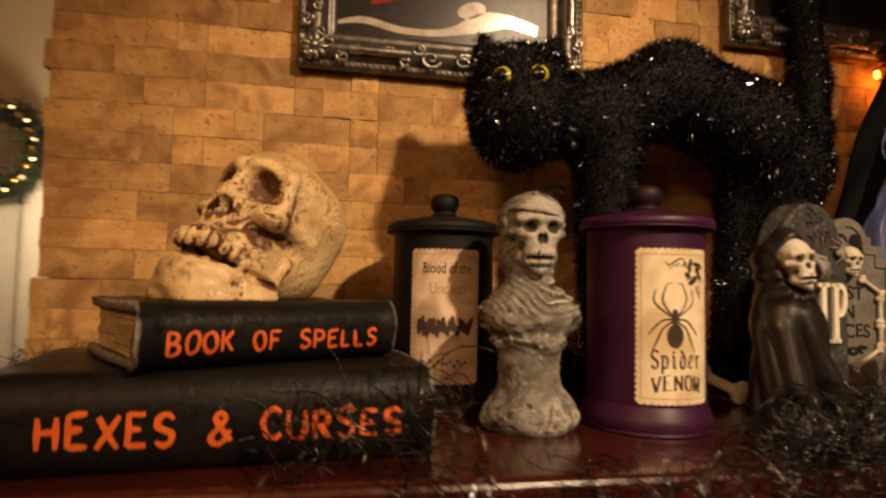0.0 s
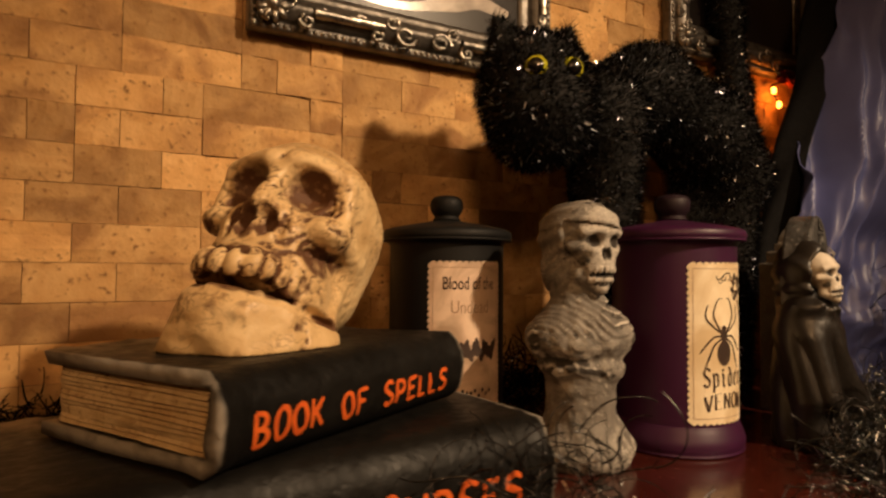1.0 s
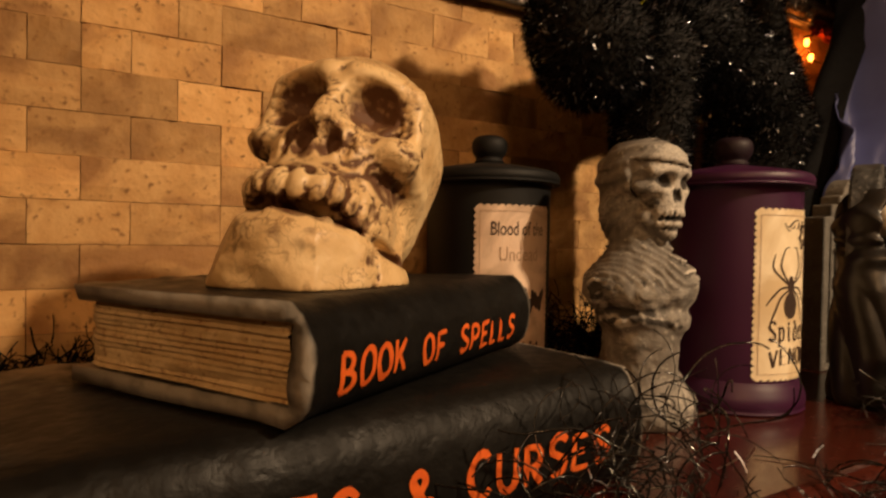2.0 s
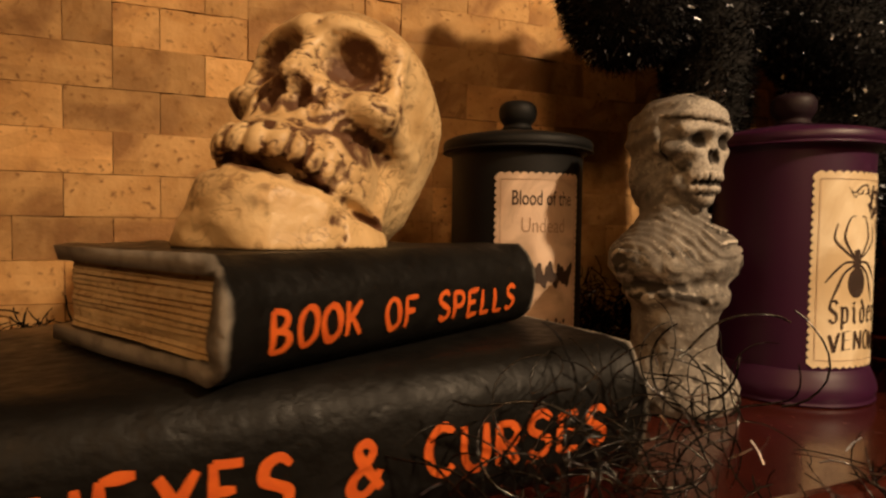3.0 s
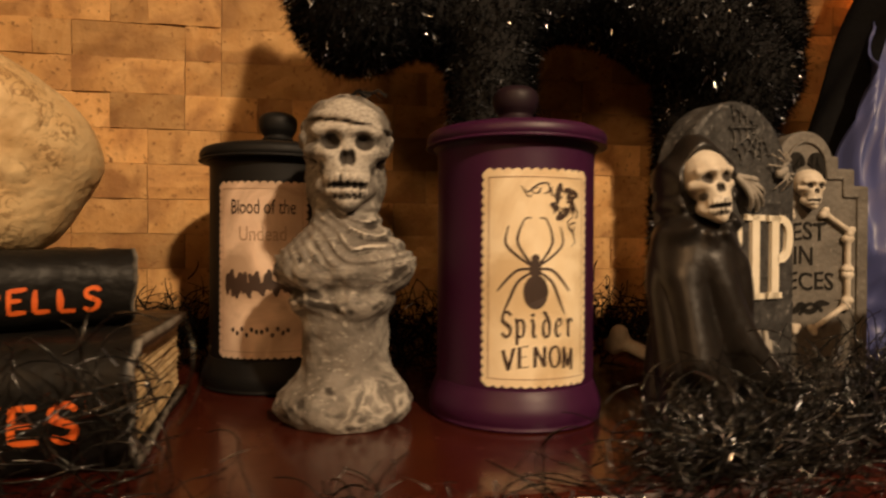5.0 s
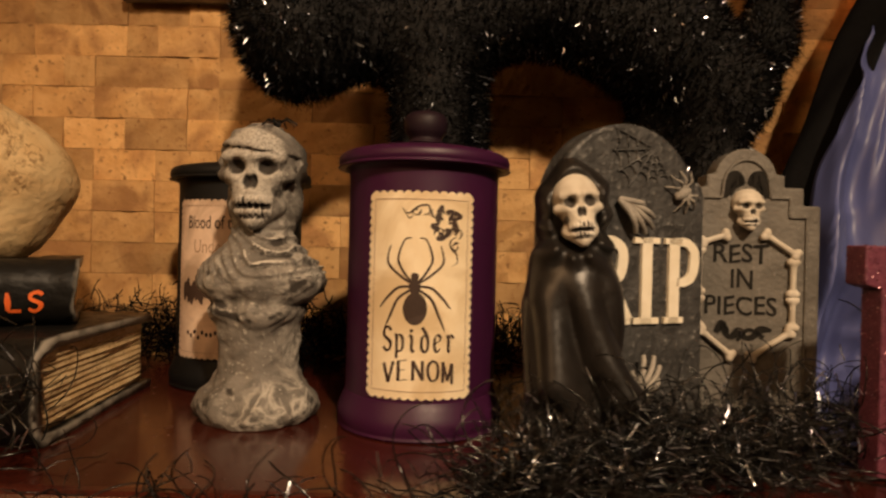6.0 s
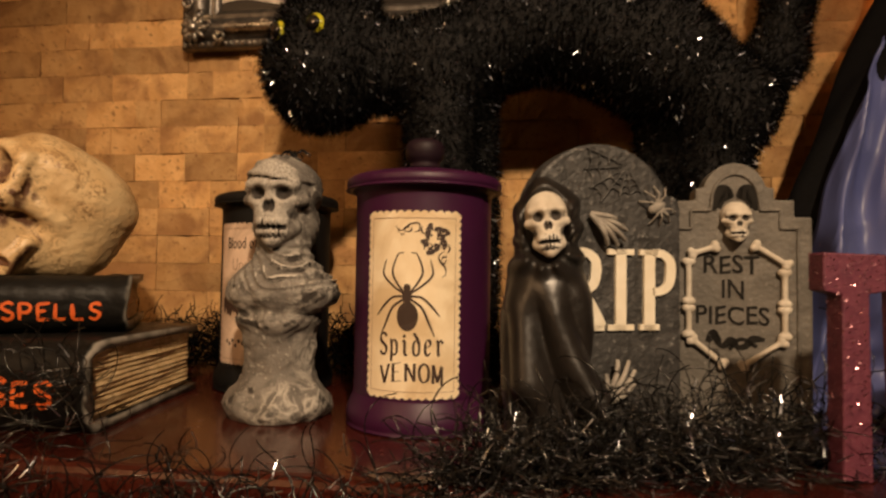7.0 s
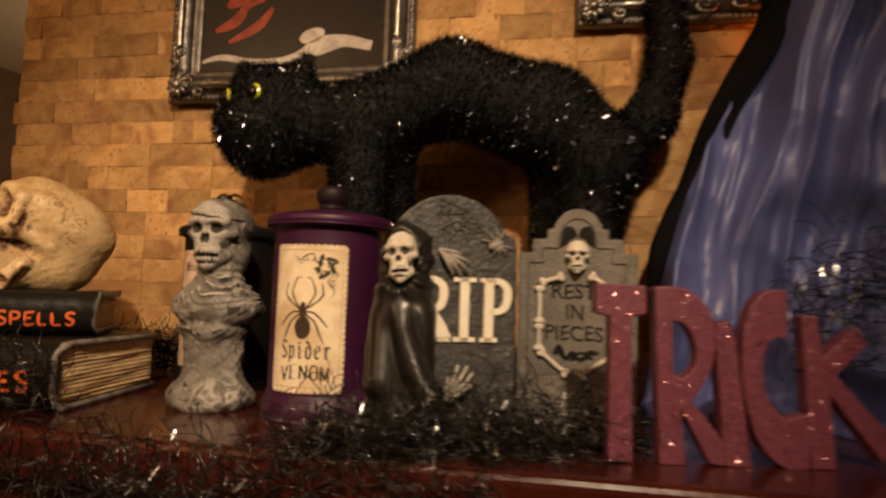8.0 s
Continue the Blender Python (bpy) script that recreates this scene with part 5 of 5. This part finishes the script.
# pale streak that paints in the white reflection on this picture
painted_reflection = merge([stroke([(0.06, 0.10, 0.5), (0.12, 0.14, 2.0), (0.17, 0.18, 3.0), (0.24, 0.22, 1.0)], 0.016)])
picture("framed_picture", WALL @ pose(0.445, -0.006, 0.532), 0.40, 0.52, 0.054, "second dark print in an ornate silver frame", [("pale_shape", *painted_reflection, PRINTWHITE)])

# ---- black tinsel cat ----
def cat_field(p):
    d = ell(p, (0.086, 0.698, 0.362), (0.060, 0.056, 0.062))
    d = join(d, ell(p, (0.078, 0.668, 0.338), (0.046, 0.036, 0.034)), 0.02)
    d = join(d, ell(p, (0.082, 0.690, 0.315), (0.044, 0.040, 0.036)), 0.02)
    for a, b, r, s in (((0.11, 0.715, 0.350), (0.19, 0.755, 0.358), 0.045, 0.049), ((0.19, 0.755, 0.358), (0.30, 0.800, 0.412), 0.049, 0.056), ((0.30, 0.80, 0.412), (0.42, 0.830, 0.370), 0.056, 0.060),
                       ((0.42, 0.83, 0.37), (0.490, 0.842, 0.315), 0.060, 0.050), ((0.475, 0.842, 0.30), (0.478, 0.846, 0.02), 0.042, 0.026), ((0.430, 0.86, 0.30), (0.420, 0.88, 0.02), 0.032, 0.024),
                       ((0.200, 0.735, 0.35), (0.202, 0.745, 0.02), 0.040, 0.025), ((0.215, 0.785, 0.33), (0.225, 0.80, 0.02), 0.032, 0.024),
                       ((0.495, 0.855, 0.315), (0.548, 0.900, 0.380), 0.036, 0.027), ((0.548, 0.900, 0.380), (0.570, 0.928, 0.47), 0.027, 0.024), ((0.570, 0.928, 0.47), (0.560, 0.930, 0.60), 0.024, 0.022),
                       ((0.560, 0.930, 0.60), (0.53, 0.925, 0.68), 0.022, 0.016), ((0.202, 0.745, 0.014), (0.190, 0.715, 0.014), 0.016, 0.013), ((0.478, 0.846, 0.014), (0.465, 0.815, 0.014), 0.016, 0.013)):
        d = join(d, cap(p, a, b, r, s), 0.022)
    for a, b in (((0.050, 0.695, 0.405), (0.040, 0.697, 0.436)), ((0.120, 0.705, 0.408), (0.132, 0.708, 0.440))):
        d = join(d, cap(p, a, b, 0.020, 0.005), 0.008)
    return np.maximum(d, 0.001 - p[..., 2])


cat = thing("tinsel_cat", Matrix.Identity(4), "black tinsel cat figure with arched back and yellow eyes", "cat figure")
v, f = surface(cat_field, (-0.01, 0.60, -0.006), (0.63, 0.97, 0.72), 0.0058)
link("body", mesh_of("body", v, f), FELT, cat, "black plush body")


def fur(v, f, count, length, width, rng, lean=0.7, down=0.25):
    """Flat tinsel blades standing on a surface."""
    t = v[f]
    nrm = np.cross(t[:, 2] - t[:, 0], t[:, 3] - t[:, 1])
    area = np.linalg.norm(nrm, axis=1)
    nrm /= area[:, None] + 1e-12
    pick = rng.choice(len(f), count, p=area / area.sum())
    w = rng.dirichlet((1, 1, 1, 1), count)
    o = (t[pick] * w[..., None]).sum(1)
    d = nrm[pick] + lean * rng.normal(size=(count, 3)) * 0.6
    d[:, 2] -= down
    d /= np.linalg.norm(d, axis=1, keepdims=True)
    l = length * rng.uniform(0.6, 1.25, (count, 1))
    s = np.cross(d, rng.normal(size=(count, 3)))
    s /= np.linalg.norm(s, axis=1, keepdims=True)
    s *= width / 2
    bend = rng.normal(size=(count, 3)) * 0.25
    mid = o + d * l * 0.5
    tip = o + (d + bend) * l
    verts = np.stack([o - s, o + s, mid + s, mid - s, tip + s * 0.3, tip - s * 0.3], 1).reshape(-1, 3)
    b = np.arange(count)[:, None] * 6
    faces = np.concatenate([b + np.array([0, 1, 2, 3]), b + np.array([3, 2, 4, 5])])
    return verts, faces


rng = np.random.default_rng(11)
fv, ff = fur(v, f, 95000, 0.0085, 0.0007, rng)
link("tinsel_coat", mesh_of("tinsel_coat", fv, ff, False), COAT, cat, "short glossy black tinsel fur")
fv, ff = fur(v, f, 7000, 0.0058, 0.0016, rng)
link("tinsel_flecks", mesh_of("tinsel_flecks", fv, ff, False), SPARK, cat, "glittering silver flecks in the fur")
for ex, ey, ez, yaw in ((0.0600, 0.6445, 0.3695, -30), (0.1000, 0.6445, 0.3725, -4)):
    m = pose(ex, ey, ez, 90, 0, yaw)
    eye = part("eye", lathe(smooth_profile([(0.0, 0.0062), (0.005, 0.0056), (0.0088, 0.0032), (0.0108, 0.0), (0.0, -0.004)], 4), 32), YELLOW, cat, "glassy yellow-green eye", True, m)
    part("pupil", lathe(smooth_profile([(0.0, 0.0074), (0.0040, 0.0070), (0.0070, 0.0054), (0.0076, 0.0036), (0.0, 0.0036)], 4), 24), PUPIL, eye, "round black pupil", True)

# ---- small things ----
tagged(small_spider("plastic_spider", pose(0.104, 0.608, 0.2345, 0, -6, 40), 0.0085, PUPIL), "small black plastic spider on the bust's head", "spider")

fn, lo, hi = bone_shape((0, 0, 0), (0.050, 0, 0), 0.011)
bone = figure("loose_bone", fn, lo, hi, 0.0018, pose(0.330, 0.770, 0.036, 0, 24, -18), PALE, "pale plastic bone lying on black tinsel", "bone", relief=0.004)

wire = []
lights = tagged(new("string_lights"), "string of small orange bulbs along the bricks", "lights")
lights.matrix_basis = Matrix.Identity(4)


def bulb(x, y, z):
    bm = lathe(smooth_profile([(0.0, 0.012), (0.003, 0.010), (0.0042, 0.005), (0.0035, 0.0), (0.0, -0.002)], 4), 16)
    part("bulb", bm, BULB, lights, "glowing orange bulb", True, pose(x, y, z, 180, 0, 0))


for p in ((0.716, 0.982, 0.512), (0.732, 0.986, 0.488), (0.458, 0.900, 0.124)):
    bulb(*p)
for run in ([(0.458, 0.903, 0.128), (0.452, 0.905, 0.11), (0.445, 0.90, 0.08), (0.44, 0.895, 0.04)], [(0.732, 0.989, 0.492), (0.726, 0.992, 0.505), (0.716, 0.986, 0.518), (0.76, 0.995, 0.53)]):
    run = smooth_profile(run, 5)
    rods(np.array([run]), [0.0012], "wire", lights, TINSEL, "thin dark wire", 5, 1.0)
run = [[(WALL @ Vector((u, -0.03 - 0.006 * math.sin(u * 60 + k), 0.527 + 0.010 * math.sin(u * 25 + k * 2)))).to_tuple() for u in np.linspace(0.725, 0.80, 30)] for k in range(6)]
tagged(rods(np.array(run), [0.005] * 6, "garland", None, RIBBON, "", 5, 0.8), "dark red twisted garland under the frame", "garland")

# ---- blue satin drape ----
def left_edge(z):
    return 0.538 + 0.020 * math.exp(-((z - 0.12) / 0.10) ** 2) + 0.46 * max(z - 0.14, 0) ** 1.05


def cloth(name, fn, nu, nv, material, label):
    v = [fn(i / nu, j / nv) for j in range(nv + 1) for i in range(nu + 1)]
    f = [(j * (nu + 1) + i, j * (nu + 1) + i + 1, (j + 1) * (nu + 1) + i + 1, (j + 1) * (nu + 1) + i) for j in range(nv) for i in range(nu)]
    ob = link(name, mesh_of(name, v, f), material)
    so = ob.modifiers.new("thickness", "SOLIDIFY")
    so.thickness = 0.0016
    return tagged(ob, label, "drape")


def satin(s, t):
    """Broad soft folds fan out from a gathered top, break into creases and crumple towards the foot."""
    z = 0.001 + 0.75 * t
    x0, x1 = left_edge(z), 1.30 - 0.10 * t
    x = x0 + (x1 - x0) * s
    dx, dz = x - 0.92, 1.05 - z
    far = min(math.hypot(dx, dz) / 0.7, 1.2)
    a = math.atan2(dx, dz) + 0.11 * noise.noise(Vector((x * 2.6, z * 2.0, 0.7))) + 0.03 * noise.noise(Vector((x * 8, z * 6, 3.0)))
    run = math.hypot(dx, dz)
    fold = abs(noise.noise(Vector((a * 6.5, run * 1.6, 1.3)))) + 0.55 * abs(noise.noise(Vector((a * 15, run * 3.0, 4.4)))) + 0.16 * abs(noise.noise(Vector((a * 34, run * 6.0, 9.1))))
    crease = abs(noise.noise(Vector((x * 7 + z * 5, z * 4 - x * 6, 2.2))))
    y = 0.790 - 0.030 * math.sin(min(s * 4, 1.57)) + 0.085 * t + 0.115 * far * fold + 0.022 * crease - 0.048
    low = (1 - t) ** 1.6
    y += low * (0.055 * abs(noise.noise(Vector((x * 7 + z * 6, z * 9 - x * 3, 4.1)))) + 0.026 * abs(noise.noise(Vector((x * 17 - z * 9, z * 15, 8.0)))))
    return (x, y, z)


# black cloth, carried past the satin's edge to cast shade on the wall
def backing(s, t):
    z = 0.001 + 0.75 * t
    x = left_edge(z) + 0.020 - (0.040 + 0.12 * max(z - 0.48, 0)) * math.sin(s * 1.57) * min(z / 0.2, 1) + 0.004 * math.sin(z * 30 + s * 6)
    return (x, 0.815 + 0.085 * t + 0.030 * s, z)


cloth("satin_drape", satin, 260, 140, SATIN, "shiny dark blue satin cloth hanging in folds")
cloth("black_drape", backing, 16, 60, BLACKCLOTH, "plain black cloth behind the satin, widened to shade the wall")

# ---- tinsel garlands ----
rng = np.random.default_rng(23)


def garland(name, path, count, spread, step, k, bend, radius, label, material=TINSEL, up=0.4, sparks=0.0, floor=0.0015):
    p = np.array(smooth_profile(path, 12))
    seg = rng.integers(0, len(p) - 1, count)
    t = rng.uniform(0, 1, (count, 1))
    o = p[seg] * (1 - t) + p[seg + 1] * t
    r, o = o[:, 3:4], o[:, :3]
    off = rng.normal(size=(count, 3)) * spread
    o = o + off * r
    o[:, 2] = np.maximum(o[:, 2], floor)
    d = rng.normal(size=(count, 3))
    d[:, 2] = np.abs(d[:, 2]) * up
    lines = curls(o, d, step, k, bend, rng, floor)
    ob = new(name)
    tagged(ob, label, "garland", kind="stuff")
    m = int(count * (1 - sparks))
    v, f = tubes(lines[:m], np.full(m, radius) * rng.uniform(0.6, 1.3, m), 3, 0.6)
    link("strands", mesh_of("strands", v, f), material, ob, "wiry glossy black tinsel strands")
    if sparks:
        v, f = tubes(lines[m:, k // 3: k // 3 + 3], np.full(count - m, radius * 0.8), 3, 0.9)
        link("bright_strands", mesh_of("bright_strands", v, f, False), SPARK, ob, "bright reflecting tinsel pieces")
    return ob


left_end = [(-0.11, 0.420, 0.02, 0.5), (-0.06, 0.432, 0.035, 0.8), (0.00, 0.455, 0.04, 0.9), (0.020, 0.462, 0.022, 0.7)]
garland("tinsel_tangle", left_end, 125, 0.017, 0.0062, 11, 0.32, 0.0007, "loose black tinsel tangle against the large book", sparks=0.16)
front = [(0.02, 0.432, 0.004, 0.5), (0.12, 0.440, 0.003, 0.4), (0.22, 0.458, 0.003, 0.4), (0.30, 0.480, 0.004, 0.5)]
garland("tinsel_garland", front, 30, 0.016, 0.0065, 12, 0.32, 0.0007, "sparse black tinsel strands along the shelf front", sparks=0.30)
edge_run = [(-0.02, 0.405, -0.024, 0.7), (0.10, 0.418, -0.026, 0.9), (0.22, 0.438, -0.026, 1.0), (0.34, 0.468, -0.022, 1.0), (0.46, 0.500, -0.022, 0.8)]
garland("tinsel_fringe", edge_run, 640, 0.015, 0.0060, 11, 0.34, 0.0007, "black tinsel fringe hanging over the shelf edge", sparks=0.30, floor=-0.07)
heap = [(0.30, 0.500, 0.004, 0.6), (0.36, 0.535, 0.006, 0.9), (0.42, 0.575, 0.008, 1.0), (0.48, 0.610, 0.008, 1.0), (0.55, 0.650, 0.012, 0.9)]
garland("tinsel_heap", heap, 1200, 0.014, 0.0062, 12, 0.32, 0.0007, "heap of black tinsel before the tombstones", sparks=0.30)
back = [(-0.50, 0.735, 0.012, 0.8), (-0.30, 0.775, 0.02, 0.9), (-0.08, 0.80, 0.035, 1), (0.12, 0.82, 0.03, 1), (0.30, 0.83, 0.035, 1), (0.45, 0.86, 0.03, 0.8)]
garland("tinsel_boa", back, 4200, 0.018, 0.0055, 6, 0.25, 0.0009, "dense black tinsel boa along the wall foot", COAT, up=1.0, sparks=0.006)
right = [(0.70, 0.70, 0.12, 1), (0.76, 0.71, 0.15, 1.2), (0.84, 0.72, 0.14, 1.2), (0.92, 0.74, 0.12, 1)]
garland("tinsel_tuft", right, 420, 0.026, 0.006, 10, 0.42, 0.0008, "tuft of black tinsel hanging before the satin", sparks=0.10)

# ---- the hall beyond ----
wreath = thing("wreath", pose(-1.86, 2.53, 0.66), "dark green wreath with gold baubles and small lights", "wreath")
rngw = np.random.default_rng(31)
n = 2600
a = rngw.uniform(0, 2 * math.pi, n)
o = np.stack([0.17 * np.cos(a), -0.05 + 0.03 * rngw.normal(size=n), 0.17 * np.sin(a)], 1) + rngw.normal(size=(n, 3)) * 0.022
d = rngw.normal(size=(n, 3))
d /= np.linalg.norm(d, axis=1, keepdims=True)
tv, tf = tubes(np.stack([o, o + d * 0.03, o + d * 0.055], 1), np.full(n, 0.0025), 3, 0.4)
link("needles", mesh_of("needles", tv, tf), LEAF, wreath)
for i in range(14):
    a = i * 0.45
    bm = bmesh.new()
    bmesh.ops.create_icosphere(bm, subdivisions=2, radius=0.016, matrix=Matrix.Translation((0.17 * math.cos(a), -0.10, 0.17 * math.sin(a))))
    part("bauble", bm, GOLD, wreath, "gold bauble", True)
    bm = bmesh.new()
    bmesh.ops.create_icosphere(bm, subdivisions=1, radius=0.007, matrix=Matrix.Translation((0.19 * math.cos(a + 0.2), -0.11, 0.19 * math.sin(a + 0.2))))
    part("bulb", bm, WARMBULB, wreath, "small warm light", True)
door = tagged(part("door_1", box(-2.60, 2.565, FLOOR, -1.792, 2.598, 0.62, 0.004), WHITE), "white painted panel door", "door", kind="structure")
part("panel", box(-2.50, 2.555, -0.3, -1.90, 2.5652, 0.45, 0.004), WHITE, door)
trim = tagged(part("trim", box(-1.79, 2.54, FLOOR, -1.66, 2.598, 0.66, 0.006), WHITE), "white painted door casing", "trim", kind="structure")

# ---- brick facing ----
def brick_mesh(w, h, seed):
    rng = np.random.default_rng(seed)
    nx, nz = 5, 3
    v = []
    for j in range(nz + 1):
        for i in range(nx + 1):
            edge = i in (0, nx) or j in (0, nz)
            v.append((w * i / nx - w / 2, 0.0 if not edge else 0.0009, h * j / nz - h / 2))
    v = np.array(v)
    v[:, 1] += rng.uniform(-0.0014, 0.0014, len(v))
    k = len(v)
    f = [(j * (nx + 1) + i, j * (nx + 1) + i + 1, (j + 1) * (nx + 1) + i + 1, (j + 1) * (nx + 1) + i) for j in range(nz) for i in range(nx)]
    rim = [i for i in range(nx + 1)] + [(j + 1) * (nx + 1) - 1 for j in range(1, nz + 1)] + [nz * (nx + 1) + i for i in range(nx - 1, -1, -1)] + [j * (nx + 1) for j in range(nz - 1, 0, -1)]
    back = v[rim].copy()
    back[:, 1] = 0.016
    f += [(rim[i], k + i, k + (i + 1) % len(rim), rim[(i + 1) % len(rim)]) for i in range(len(rim))]
    return np.concatenate([v, back]), f


COURSE, UNIT = 0.0388, 0.039
rng = np.random.default_rng(77)
shared = {}
far_v, far_f, far_n = [], [], 0
# upright joints of the courses, in units of the facing's sheet, that stand out
KNOWN = {3: (0, 2, 4, 6), 4: (1, 4, 6), 5: (0, 2, 4, 6), 6: (1, 3, 5, 7, 9), 7: (0, 1, 2, 4, 7, 8, 11), 8: (1, 3, 4, 7, 8, 11), 9: (0, 2, 5, 6, 8, 10, 12)}
for row in range(-2, 36):
    z = 0.0226 + COURSE * row + COURSE / 2
    joints = [-3 + (row % 2)] + [k for k in KNOWN.get(row, ())]
    while joints[-1] < 54:
        joints.append(joints[-1] + int(rng.choice((1, 2, 2, 2, 3, 3))))
    joints[0] = -3 + 0.14 * rng.uniform(-1, 1)
    for k0, k1 in zip(joints, joints[1:]):
        u, w = -0.410 + UNIT * k0, round(UNIT * (k1 - k0), 4)
        s = int(rng.integers(0, 3))
        y = rng.uniform(-0.0015, 0.0010)
        if z + COURSE / 2 > 0.0 and z < 0.70 and u < 0.80:
            if (w, s) not in shared:
                bv, bf = brick_mesh(w - 0.0007, COURSE - 0.0006, 100 + int(w * 1000) + s)
                shared[(w, s)] = mesh_of("brick", bv, bf, False)
                shared[(w, s)].materials.append(STONE)
            ob = new("brick", shared[(w, s)])
            ob.parent = chimney
            ob.matrix_basis = pose(u + w / 2, y, z)
        else:
            bv, bf = brick_mesh(w - 0.0007, COURSE - 0.0006, 900 + s)
            far_v.append(bv + (u + w / 2, y, z))
            far_f += [tuple(i + far_n for i in q) for q in bf]
            far_n += len(bv)
rest_of = link("bricks_beyond", mesh_of("bricks_beyond", np.concatenate(far_v), far_f, False), STONE, chimney)
rest_of["kind"] = "stuff"
